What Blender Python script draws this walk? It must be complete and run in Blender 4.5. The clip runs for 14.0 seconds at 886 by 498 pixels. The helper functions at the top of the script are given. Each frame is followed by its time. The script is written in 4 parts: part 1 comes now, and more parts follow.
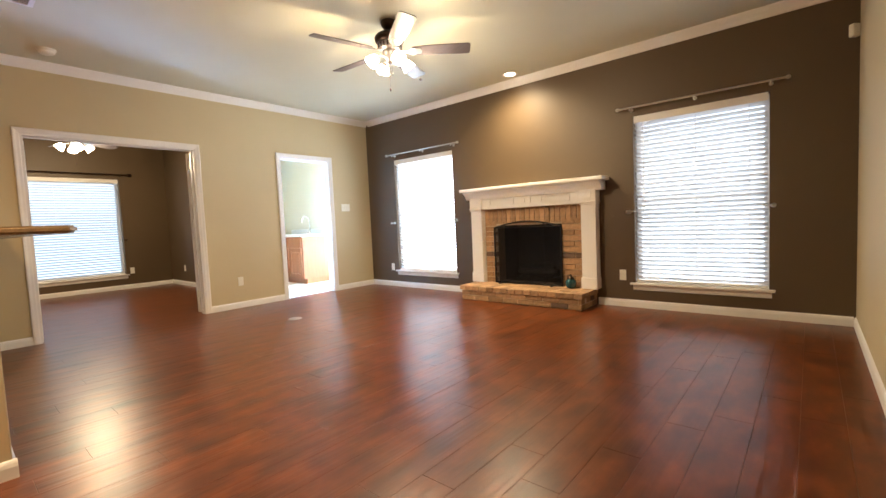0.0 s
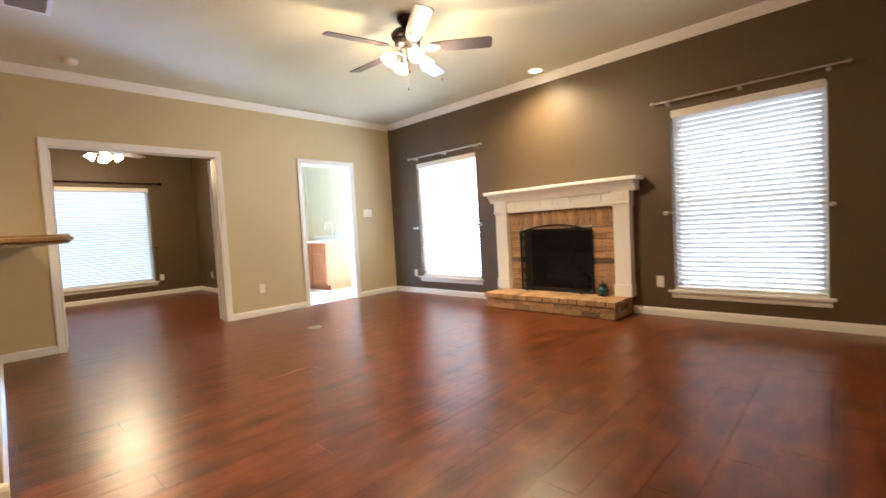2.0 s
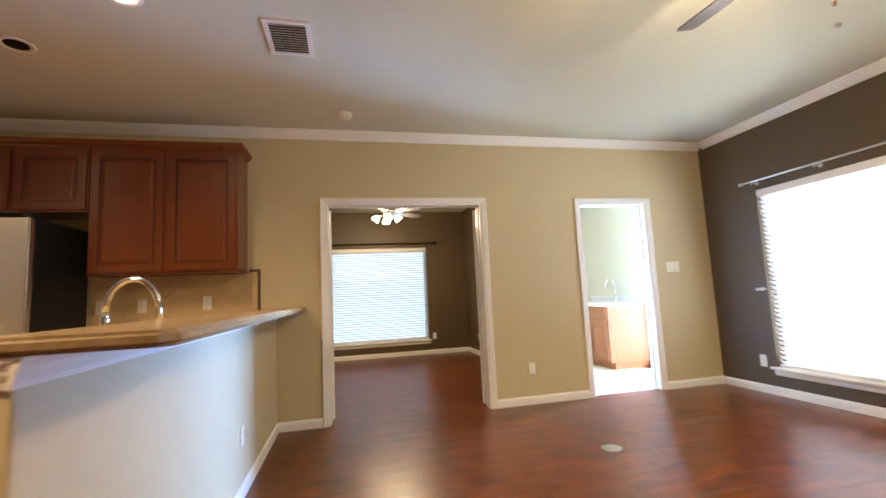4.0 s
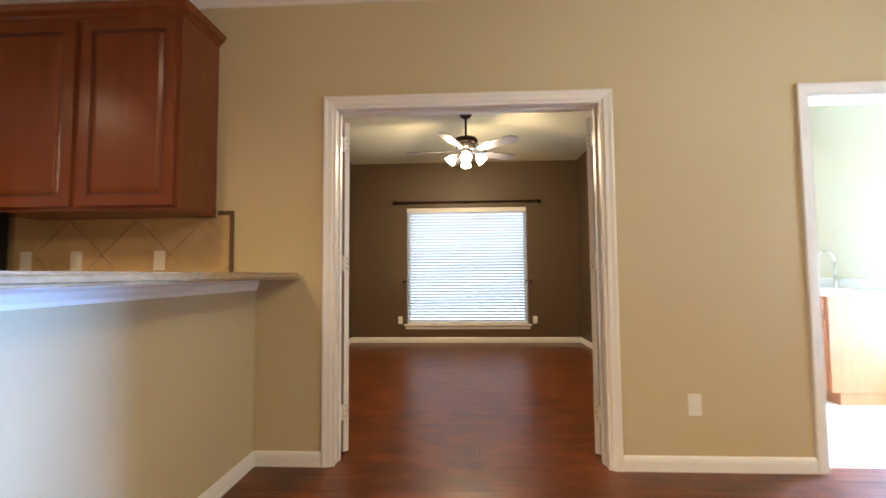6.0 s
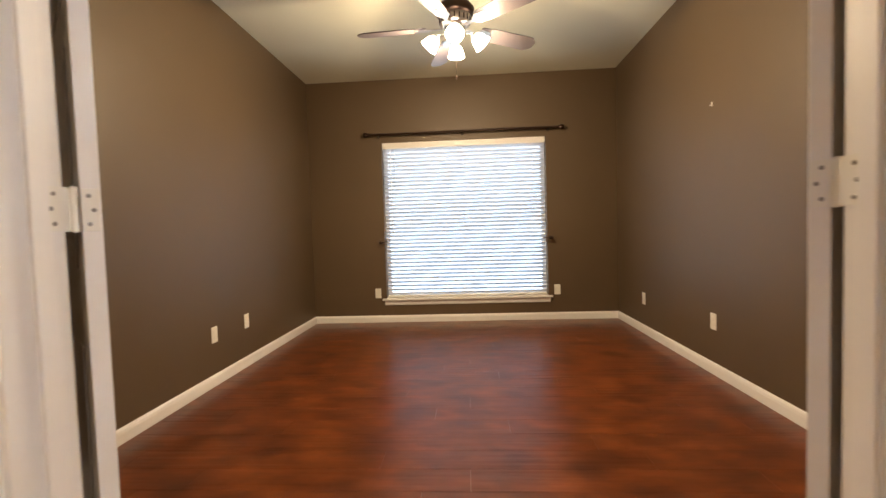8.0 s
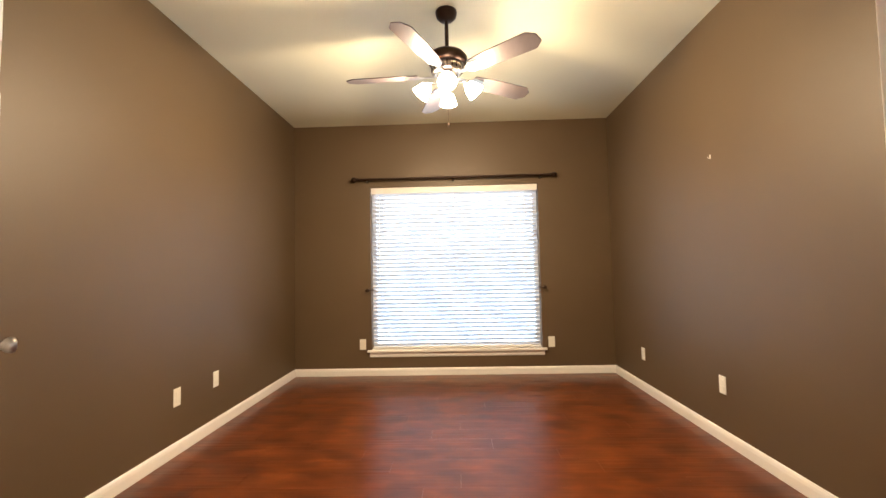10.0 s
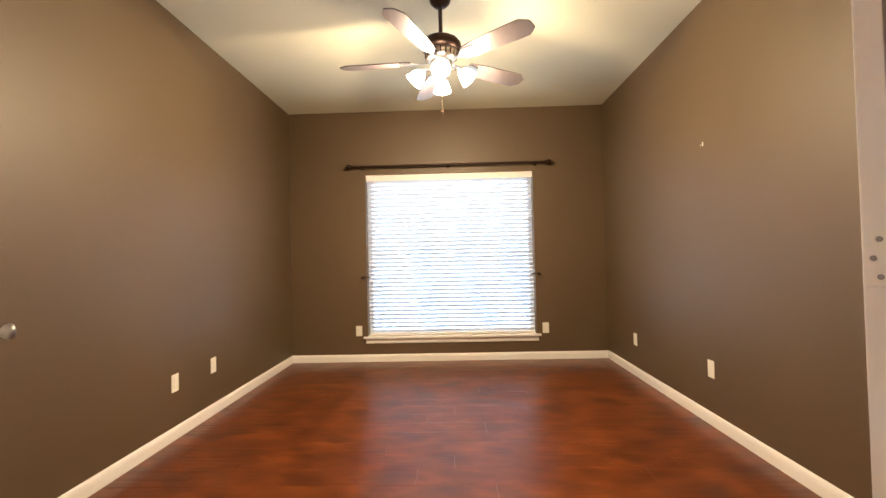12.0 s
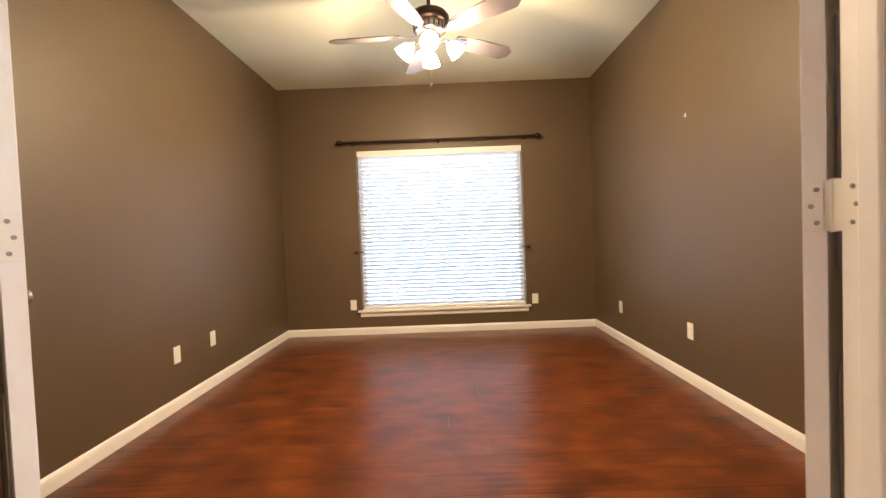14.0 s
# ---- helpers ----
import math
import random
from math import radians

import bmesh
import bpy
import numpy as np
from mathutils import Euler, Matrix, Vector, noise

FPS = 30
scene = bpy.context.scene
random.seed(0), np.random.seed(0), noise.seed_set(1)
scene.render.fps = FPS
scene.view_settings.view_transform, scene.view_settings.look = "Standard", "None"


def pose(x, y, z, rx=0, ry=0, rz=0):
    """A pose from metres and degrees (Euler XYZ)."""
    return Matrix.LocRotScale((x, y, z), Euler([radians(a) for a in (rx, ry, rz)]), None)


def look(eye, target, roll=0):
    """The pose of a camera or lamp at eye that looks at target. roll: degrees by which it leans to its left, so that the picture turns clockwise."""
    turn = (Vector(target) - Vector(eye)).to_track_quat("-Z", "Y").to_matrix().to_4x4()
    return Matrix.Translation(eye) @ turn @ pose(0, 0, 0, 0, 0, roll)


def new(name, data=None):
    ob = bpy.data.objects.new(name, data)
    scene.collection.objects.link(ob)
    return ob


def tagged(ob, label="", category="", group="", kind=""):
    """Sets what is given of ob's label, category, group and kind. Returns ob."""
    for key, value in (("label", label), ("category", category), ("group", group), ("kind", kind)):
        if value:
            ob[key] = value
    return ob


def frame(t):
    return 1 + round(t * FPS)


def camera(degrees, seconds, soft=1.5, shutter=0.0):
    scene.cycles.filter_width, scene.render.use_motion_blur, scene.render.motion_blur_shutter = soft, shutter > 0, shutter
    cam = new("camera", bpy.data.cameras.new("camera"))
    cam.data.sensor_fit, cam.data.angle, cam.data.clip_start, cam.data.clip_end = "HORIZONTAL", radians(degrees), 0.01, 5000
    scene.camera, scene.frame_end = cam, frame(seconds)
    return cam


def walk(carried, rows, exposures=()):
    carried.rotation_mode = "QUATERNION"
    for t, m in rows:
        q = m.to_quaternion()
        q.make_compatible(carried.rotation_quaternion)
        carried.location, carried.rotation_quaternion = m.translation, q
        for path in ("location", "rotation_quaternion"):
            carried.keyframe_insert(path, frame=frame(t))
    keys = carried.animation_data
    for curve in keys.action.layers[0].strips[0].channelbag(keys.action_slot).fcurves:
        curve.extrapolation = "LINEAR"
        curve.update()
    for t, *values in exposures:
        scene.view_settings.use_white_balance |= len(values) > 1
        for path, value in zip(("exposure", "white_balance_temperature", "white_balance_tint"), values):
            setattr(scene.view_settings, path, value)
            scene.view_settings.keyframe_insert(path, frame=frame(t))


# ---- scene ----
cam = camera(91.6, 14.0, shutter=0.5)
PATH = [
    (0, (-0.038, 0.225, 1.013), (-1.336, 1.741, 0.888), -2.6),
    (0.5, (-0.03, 0.237, 1.018), (-1.344, 1.739, 0.878), -2.6),
    (1, (-0.035, 0.256, 1.01), (-1.361, 1.746, 0.86), -2.4),
    (1.5, (-0.047, 0.306, 1.02), (-1.365, 1.802, 0.867), -2.4),
    (2, (-0.143, 0.414, 1.013), (-1.533, 1.848, 0.915), -3.2),
    (2.5, (-0.345, 0.568, 1.038), (-1.879, 1.852, 1.08), -2.1),
    (3, (-0.694, 0.645, 1.095), (-2.391, 1.695, 1.218), -3.3),
    (3.5, (-1.171, 0.819, 1.09), (-3.047, 1.485, 1.276), -3.7),
    (4, (-1.625, 0.995, 1.117), (-3.565, 1.43, 1.333), -2.8),
    (4.2, (-1.806, 1.062, 1.121), (-3.75, 1.465, 1.362), -2.9),
    (6.3, (-3.697, 1.614, 1.06), (-5.691, 1.484, 1.152), -0.4),
    (6.5, (-3.938, 1.646, 1.059), (-5.933, 1.525, 1.128), -0.7),
    (7, (-4.364, 1.671, 1.043), (-6.357, 1.509, 1.063), -2),
    (7.5, (-4.752, 1.682, 1.038), (-6.746, 1.519, 1.044), -1.4),
    (8, (-5.082, 1.642, 1.063), (-7.077, 1.52, 0.977), -1.8),
    (8.5, (-5.253, 1.607, 1.102), (-7.251, 1.526, 1.141), -1.1),
    (8.7, (-5.262, 1.595, 1.118), (-7.257, 1.522, 1.229), -1),
    (11, (-5.283, 1.649, 1.151), (-7.28, 1.592, 1.23), -1.3),
    (11.5, (-5.273, 1.646, 1.153), (-7.271, 1.588, 1.209), -1.1),
    (12, (-5.254, 1.646, 1.146), (-7.253, 1.593, 1.187), -1.3),
    (12.5, (-5.235, 1.645, 1.141), (-7.234, 1.588, 1.172), -1.1),
    (13, (-5.215, 1.634, 1.121), (-7.215, 1.599, 1.134), -0.9),
    (13.5, (-5.189, 1.615, 1.117), (-7.189, 1.601, 1.086), -1.4),
    (14, (-5.166, 1.645, 1.103), (-7.165, 1.629, 1.041), -2.2),
]
EXPOSURES = [(0, 1.22, 5800, 8), (1.5, 1.22, 5800, 8), (3, 1.25, 5850, 8), (4, 1.12, 5800, 7), (6.5, 1.25, 5850, 8), (7, 1.36, 5850, 8), (8, 1.42, 5800, 11), (8.5, 1.76, 5800, 12), (11, 1.9, 5800, 12), (14, 1.9, 5800, 12)]
walk(cam, [(t, look(eye, target, roll)) for t, eye, target, roll in PATH], EXPOSURES)

# ---- world, light ----
world = bpy.data.worlds.new("world")
scene.world = world
world.use_nodes = True
wn = world.node_tree
sky = wn.nodes.new("ShaderNodeTexSky")
sky.sky_type, sky.sun_disc, sky.sun_elevation, sky.sun_rotation = "NISHITA", False, radians(48), radians(20)
wn.links.new(sky.outputs[0], wn.nodes["Background"].inputs[0])
wn.nodes["Background"].inputs[1].default_value = 0.12

sun = new("sun", bpy.data.lights.new("sun", "SUN"))
sun.data.energy, sun.data.angle, sun.data.color = 3.0, radians(0.6), (1, 0.95, 0.88)
sun.matrix_world = look((0, 0, 30), (-6, -14, 0))


def sky_lamp(name, place, target, wide, high, watts, color=(0.80, 0.90, 1.0)):
    """The sky's light in one window's opening, just outside the pane."""
    lamp = new(name, bpy.data.lights.new(name, "AREA"))
    lamp.data.shape, lamp.data.size, lamp.data.size_y = "RECTANGLE", wide, high
    lamp.data.energy, lamp.data.color = watts, color
    lamp.matrix_world = look(place, target)
    return lamp


def bulb(name, place, watts, radius=0.03, color=(1.0, 0.72, 0.42), spot=0):
    lamp = new(name, bpy.data.lights.new(name, "SPOT" if spot else "POINT"))
    lamp.data.energy, lamp.data.color, lamp.data.shadow_soft_size = watts, color, radius
    lamp.location = place
    if spot:
        lamp.data.spot_size, lamp.data.spot_blend = radians(spot), 1.0
    return lamp


# plan, in metres
XW, XS = -5.78, -5.91        # living face and study face of the wall with the doors
YW, XR = 5.06, 0.25          # fireplace wall, right wall
ZL, ZS = 2.745, 2.82         # ceilings
SX, SY0, SY1 = -10.09, -0.21, 3.33   # study
XE, YS, UX = 3.6, -3.4, -8.6  # far end of the nook, end of the kitchen, end of the utility room
W1, W2, W3 = (-5.13, -3.93), (-1.47, -0.32), (0.655, 2.54)   # window openings
WZ0, WZ1 = 0.27, 2.03

sky_lamp("window_light_1", (sum(W1) / 2, YW + 0.55, 1.2), (sum(W1) / 2, YW, 1.2), 2.6, 2.3, 112, (0.93, 0.97, 1.0))
sky_lamp("window_light_2", (sum(W2) / 2, YW + 0.55, 1.2), (sum(W2) / 2, YW, 1.2), 2.6, 2.3, 20, (0.90, 0.95, 1.0))
sky_lamp("window_light_3", (SX - 0.55, sum(W3) / 2, 1.2), (SX, sum(W3) / 2, 1.2), 3.2, 2.3, 27, (0.70, 0.86, 1.0))
sky_lamp("utility_window_light", (-6.55, YW + 0.3, 1.2), (-6.55, 0, 1.1), 0.75, 1.9, 42, (1.0, 0.88, 0.70))
beam = sky_lamp("utility_daylight", (-6.55, YW + 0.28, 1.15), (-4.2, 0.36, 0.75), 0.6, 1.7, 82, (0.20, 0.45, 1.0))
beam.data.spread = radians(75)

# ---- materials ----


def srgb(r, g, b):
    return tuple(((c / 255 + 0.055) / 1.055) ** 2.4 if c > 10 else c / 3294 for c in (r, g, b)) + (1,)


def material(name, color, rough=0.6, metal=0.0, spread=0.06, scale=6.0, fine=120.0, bump=0.05, rand=0.0, stretch=(1, 1, 1), spec=0.5, coat=0.0):
    """A surface with broad and fine variation of its colour, and fine relief."""
    m = bpy.data.materials.new(name)
    m.use_nodes = True
    nt, b = m.node_tree, m.node_tree.nodes["Principled BSDF"]
    b.inputs["Roughness"].default_value, b.inputs["Metallic"].default_value = rough, metal
    b.inputs["Specular IOR Level"].default_value = spec
    b.inputs["Coat Weight"].default_value = coat
    tc, mp = nt.nodes.new("ShaderNodeTexCoord"), nt.nodes.new("ShaderNodeMapping")
    mp.inputs["Scale"].default_value = stretch
    nt.links.new(tc.outputs["Object"], mp.inputs[0])
    big, small = nt.nodes.new("ShaderNodeTexNoise"), nt.nodes.new("ShaderNodeTexNoise")
    big.inputs["Scale"].default_value, small.inputs["Scale"].default_value = scale, fine
    big.inputs["Detail"].default_value = 5
    nt.links.new(mp.outputs[0], big.inputs["Vector"])
    nt.links.new(mp.outputs[0], small.inputs["Vector"])
    add = nt.nodes.new("ShaderNodeMath")
    add.operation = "MULTIPLY_ADD"
    nt.links.new(small.outputs[0], add.inputs[0])
    add.inputs[1].default_value = 0.4
    nt.links.new(big.outputs[0], add.inputs[2])
    last = add.outputs[0]
    if rand:
        info, more = nt.nodes.new("ShaderNodeObjectInfo"), nt.nodes.new("ShaderNodeMath")
        more.operation = "MULTIPLY_ADD"
        more.inputs[1].default_value = rand
        nt.links.new(info.outputs["Random"], more.inputs[0])
        nt.links.new(last, more.inputs[2])
        last = more.outputs[0]
    rng = nt.nodes.new("ShaderNodeMapRange")
    rng.inputs[1].default_value, rng.inputs[2].default_value = 0.35, 1.05 + rand
    nt.links.new(last, rng.inputs[0])
    mix = nt.nodes.new("ShaderNodeMix")
    mix.data_type = "RGBA"
    mix.inputs[6].default_value = tuple(c * (1 - spread) for c in color[:3]) + (1,)
    mix.inputs[7].default_value = tuple(min(1, c * (1 + spread)) for c in color[:3]) + (1,)
    nt.links.new(rng.outputs[0], mix.inputs[0])
    nt.links.new(mix.outputs[2], b.inputs["Base Color"])
    if bump:
        bp = nt.nodes.new("ShaderNodeBump")
        bp.inputs["Strength"].default_value, bp.inputs["Distance"].default_value = bump, 0.004
        nt.links.new(small.outputs[0], bp.inputs["Height"])
        nt.links.new(bp.outputs[0], b.inputs["Normal"])
    return m


def glowing(name, color, strength):
    m = bpy.data.materials.new(name)
    m.use_nodes = True
    b = m.node_tree.nodes["Principled BSDF"]
    b.inputs["Base Color"].default_value = (0.9, 0.88, 0.82, 1)
    b.inputs["Emission Color"].default_value = color + (1,)
    b.inputs["Emission Strength"].default_value = strength
    return m


def see_through(name, color=(1, 1, 1, 1), rough=0.0):
    m = bpy.data.materials.new(name)
    m.use_nodes = True
    b = m.node_tree.nodes["Principled BSDF"]
    b.inputs["Base Color"].default_value = color
    b.inputs["Transmission Weight"].default_value, b.inputs["Roughness"].default_value, b.inputs["IOR"].default_value = 1, rough, 1.45
    return m


def slat_material():
    """White faux-wood slats that let some daylight through."""
    m = bpy.data.materials.new("blind_slat")
    m.use_nodes = True
    nt = m.node_tree
    b, out = nt.nodes["Principled BSDF"], nt.nodes["Material Output"]
    b.inputs["Base Color"].default_value, b.inputs["Roughness"].default_value = (0.78, 0.78, 0.77, 1), 0.45
    tr, mix = nt.nodes.new("ShaderNodeBsdfTranslucent"), nt.nodes.new("ShaderNodeMixShader")
    tr.inputs[0].default_value = (0.93, 0.95, 0.98, 1)
    mix.inputs[0].default_value = 0.27
    nt.links.new(b.outputs[0], mix.inputs[1])
    nt.links.new(tr.outputs[0], mix.inputs[2])
    nt.links.new(mix.outputs[0], out.inputs[0])
    return m


def plank_material():
    """Reddish hand-scraped laminate: grain along y, dark knots, ripples across, semi-gloss."""
    m = bpy.data.materials.new("floor_laminate")
    m.use_nodes = True
    nt, b = m.node_tree, m.node_tree.nodes["Principled BSDF"]
    N, L = nt.nodes.new, nt.links.new
    geo, info = N("ShaderNodeNewGeometry"), N("ShaderNodeObjectInfo")
    off = N("ShaderNodeVectorMath")
    off.operation = "MULTIPLY_ADD"
    comb = N("ShaderNodeCombineXYZ")
    for k in range(3):
        L(info.outputs["Random"], comb.inputs[k])
    L(comb.outputs[0], off.inputs[0])
    off.inputs[1].default_value = (7.0, 13.0, 3.0)
    L(geo.outputs["Position"], off.inputs[2])

    def tex(scale, stretch, detail=6, rough=0.55, vec=off):
        mp, t = N("ShaderNodeMapping"), N("ShaderNodeTexNoise")
        mp.inputs["Scale"].default_value = stretch
        L(vec.outputs[0], mp.inputs[0])
        L(mp.outputs[0], t.inputs["Vector"])
        t.inputs["Scale"].default_value, t.inputs["Detail"].default_value, t.inputs["Roughness"].default_value = scale, detail, rough
        return t.outputs[0]

    def math_node(op, a, c):
        n = N("ShaderNodeMath")
        n.operation = op
        for k, v in enumerate((a, c)):
            if isinstance(v, (int, float)):
                n.inputs[k].default_value = v
            else:
                L(v, n.inputs[k])
        return n.outputs[0]
    grain, patch, knot = tex(10, (4, 0.5, 1), 2, 0.45), tex(6.0, (1.6, 0.7, 1), 4, 0.55, geo), tex(5.0, (1.3, 0.8, 1), 0, 0.5, geo)
    tone = math_node("ADD", math_node("MULTIPLY", grain, 0.10), math_node("MULTIPLY", patch, 1.0))
    tone = math_node("ADD", tone, math_node("MULTIPLY", info.outputs["Random"], 0.07))
    ramp = N("ShaderNodeValToRGB")
    L(tone, ramp.inputs[0])
    el = ramp.color_ramp.elements
    el[0].position, el[0].color = 0.27, (0.044, 0.0102, 0.0030, 1)
    el[1].position, el[1].color = 0.90, (0.215, 0.0570, 0.0100, 1)
    mid = el.new(0.59)
    mid.color = (0.120, 0.0300, 0.0058, 1)
    kr = N("ShaderNodeMapRange")
    kr.inputs[1].default_value, kr.inputs[2].default_value, kr.inputs[3].default_value, kr.inputs[4].default_value = 0.52, 0.82, 0.0, 0.55
    L(knot, kr.inputs[0])
    mix = N("ShaderNodeMix")
    mix.data_type = "RGBA"
    L(kr.outputs[0], mix.inputs[0])
    L(ramp.outputs[0], mix.inputs[6])
    mix.inputs[7].default_value = (0.020, 0.0055, 0.0035, 1)
    L(mix.outputs[2], b.inputs["Base Color"])
    rough = N("ShaderNodeMapRange")
    rough.inputs[3].default_value, rough.inputs[4].default_value = 0.26, 0.33
    L(patch, rough.inputs[0])
    L(rough.outputs[0], b.inputs["Roughness"])
    b.inputs["Specular IOR Level"].default_value = 0.48
    # hand-scraped grooves along the grain, deeper in patches
    scrape, where = tex(12, (3.0, 0.14, 1), 2, 0.5), tex(2.2, (1.6, 0.7, 1), 1, 0.5)
    deep = N("ShaderNodeMapRange")
    deep.inputs[1].default_value, deep.inputs[2].default_value, deep.inputs[3].default_value, deep.inputs[4].default_value = 0.40, 0.68, 0.25, 1.0
    L(where, deep.inputs[0])
    height = math_node("MULTIPLY", scrape, deep.outputs[0])
    bp = N("ShaderNodeBump")
    bp.inputs["Strength"].default_value, bp.inputs["Distance"].default_value = 0.5, 0.006
    L(height, bp.inputs["Height"])
    L(bp.outputs[0], b.inputs["Normal"])
    return m


TAN = material("tan_wall_paint", (0.54, 0.452, 0.280, 1), 0.55, spread=0.04, scale=1.5, fine=170, bump=0.10)
BROWN = material("dark_brown_wall_paint", (0.097, 0.0635, 0.0305, 1), 0.5, spread=0.06, scale=1.5, fine=170, bump=0.10)
PALE = material("pale_green_wall_paint", (0.70, 0.65, 0.49, 1), 0.6, spread=0.04, scale=1.5, fine=170, bump=0.08)
CEIL = material("ceiling_paint", (0.62, 0.608, 0.475, 1), 0.8, spread=0.03, scale=2, fine=140, bump=0.16)
WHITE = material("white_trim_paint", (0.79, 0.77, 0.735, 1), 0.42, spread=0.03, scale=4, fine=60, bump=0.02)
PLASTIC = material("ivory_plastic", (0.78, 0.76, 0.68, 1), 0.35, spread=0.02, bump=0)
KNOB = material("dull_nickel", (0.30, 0.28, 0.255, 1), 0.34, 1.0, bump=0.02)
NICKEL = material("brushed_nickel", (0.62, 0.60, 0.57, 1), 0.28, 1.0, bump=0.02)
CHROME = material("chrome", (0.8, 0.8, 0.8, 1), 0.08, 1.0, spread=0.02, bump=0)
BRONZE = material("oil_rubbed_bronze", (0.045, 0.026, 0.018, 1), 0.35, 0.8, spread=0.3, bump=0.03)
BLACK = material("black_steel", (0.012, 0.012, 0.013, 1), 0.4, 0.4, spread=0.2, bump=0.04)
SOOT = material("sooty_firebrick", (0.014, 0.013, 0.012, 1), 0.9, spread=0.35, scale=9, fine=80, bump=0.3)
CHERRY = material("cherry_cabinet_wood", (0.150, 0.041, 0.0125, 1), 0.24, spread=0.16, scale=3, fine=50, bump=0.03, stretch=(5, 5, 0.5))
GLAZE = material("dark_glaze_in_the_mouldings", (0.055, 0.017, 0.008, 1), 0.35, spread=0.2)
OAK = material("honey_oak_cabinet", (0.30, 0.115, 0.045, 1), 0.4, spread=0.22, scale=4, fine=60, bump=0.04, stretch=(6, 6, 0.6))
BRICK = material("tan_brick", (0.40, 0.245, 0.125, 1), 0.88, spread=0.62, scale=26, fine=110, bump=0.8, rand=0.55)
DARKBRICK = material("charred_brick", (0.15, 0.095, 0.06, 1), 0.85, spread=0.3, scale=14, fine=90, bump=0.5, rand=0.4)
MORTAR = material("pale_mortar", (0.56, 0.43, 0.29, 1), 0.95, spread=0.15, scale=30, fine=200, bump=0.4)
COUNTER = material("speckled_tan_counter", (0.30, 0.21, 0.11, 1), 0.25, spread=0.35, scale=45, fine=300, bump=0.02)
STONE = material("tumbled_travertine", (0.50, 0.36, 0.185, 1), 0.5, spread=0.22, scale=9, fine=60, bump=0.15, rand=0.4)
LINER = material("dark_tile_liner", (0.10, 0.055, 0.028, 1), 0.4, spread=0.3, scale=20)
STEEL = material("stainless_steel", (0.60, 0.56, 0.50, 1), 0.30, 1.0, spread=0.04, stretch=(1, 1, 30))
APPLIANCE = material("black_appliance_side", (0.008, 0.008, 0.009, 1), 0.35, spread=0.1, spec=0.2)
TEAL = material("teal_glaze", (0.008, 0.055, 0.065, 1), 0.15, spread=0.35, scale=25)
BLADE = material("walnut_fan_blade", (0.085, 0.070, 0.070, 1), 0.30, spread=0.2, scale=5, stretch=(1, 6, 1))
TILE = material("white_floor_tile", (0.72, 0.69, 0.62, 1), 0.35, spread=0.06, rand=0.1)
WHITETOP = material("white_laminate_top", (0.80, 0.80, 0.77, 1), 0.3, spread=0.03)
OUTSIDE = material("pale_backdrop", (0.55, 0.52, 0.47, 1), 0.9)
GRASS = material("lawn", (0.07, 0.11, 0.035, 1), 0.95, spread=0.5, scale=3, fine=40)
SLAT = slat_material()
PLANK = plank_material()
PANE = see_through("window_glass")
SHADE = glowing("lit_frosted_shade", (1.0, 0.76, 0.5), 14.0)
SHADE2 = glowing("lit_frosted_study_shade", (1.0, 0.76, 0.5), 16.0)
CAN = glowing("lit_recessed_lens", (1.0, 0.74, 0.46), 14.0)

# ---- shaping helpers ----


def part(name, bm, mat, parent=None, label="", smooth=False):
    """Links a bmesh as one mesh object, under parent if given."""
    me = bpy.data.meshes.new(name)
    bmesh.ops.recalc_face_normals(bm, faces=bm.faces)
    bm.to_mesh(me)
    bm.free()
    me.materials.append(mat)
    if smooth:
        for p in me.polygons:
            p.use_smooth = True
    ob = new(name, me)
    if parent:
        ob.parent = parent
    if label:
        ob["label"] = label
    return ob


def thing(name, place, label, category, group="", kind=""):
    ob = new(name)
    ob.empty_display_size = 0.05
    ob.matrix_basis = place if isinstance(place, Matrix) else Matrix.Translation(place)
    return tagged(ob, label, category, group, kind)


def box(x0, x1, y0, y1, z0, z1, bevel=0.0, bm=None):
    made = bm or bmesh.new()
    vs = [made.verts.new((x, y, z)) for z in (z0, z1) for x, y in ((x0, y0), (x1, y0), (x1, y1), (x0, y1))]
    fs = [made.faces.new([vs[i] for i in f]) for f in ((3, 2, 1, 0), (4, 5, 6, 7), (0, 1, 5, 4), (1, 2, 6, 5), (2, 3, 7, 6), (3, 0, 4, 7))]
    if bevel:
        bmesh.ops.bevel(made, geom=list({e for f in fs for e in f.edges}), offset=bevel, segments=2, affect="EDGES", profile=0.5)
    return made


def lathe(profile, segs=24, bm=None, at=None):
    """Turns (radius, z) pairs round the z axis; at: a pose for the result."""
    made = bm or bmesh.new()
    rings = []
    for r, z in profile:
        rings.append([made.verts.new((max(r, 0.0004) * math.cos(2 * math.pi * k / segs), max(r, 0.0004) * math.sin(2 * math.pi * k / segs), z)) for k in range(segs)])
    for a, b in zip(rings, rings[1:]):
        for k in range(segs):
            made.faces.new((a[k], a[(k + 1) % segs], b[(k + 1) % segs], b[k]))
    made.faces.new(list(reversed(rings[0])))
    made.faces.new(rings[-1])
    if at is not None:
        bmesh.ops.transform(made, matrix=at, verts=[v for ring in rings for v in ring])
    return made


def rod(a, b, r, segs=12, bm=None):
    a, b = Vector(a), Vector(b)
    turn = (b - a).to_track_quat("Z", "Y").to_matrix().to_4x4()
    return lathe([(r, 0), (r, (b - a).length)], segs, bm, Matrix.Translation(a) @ turn)


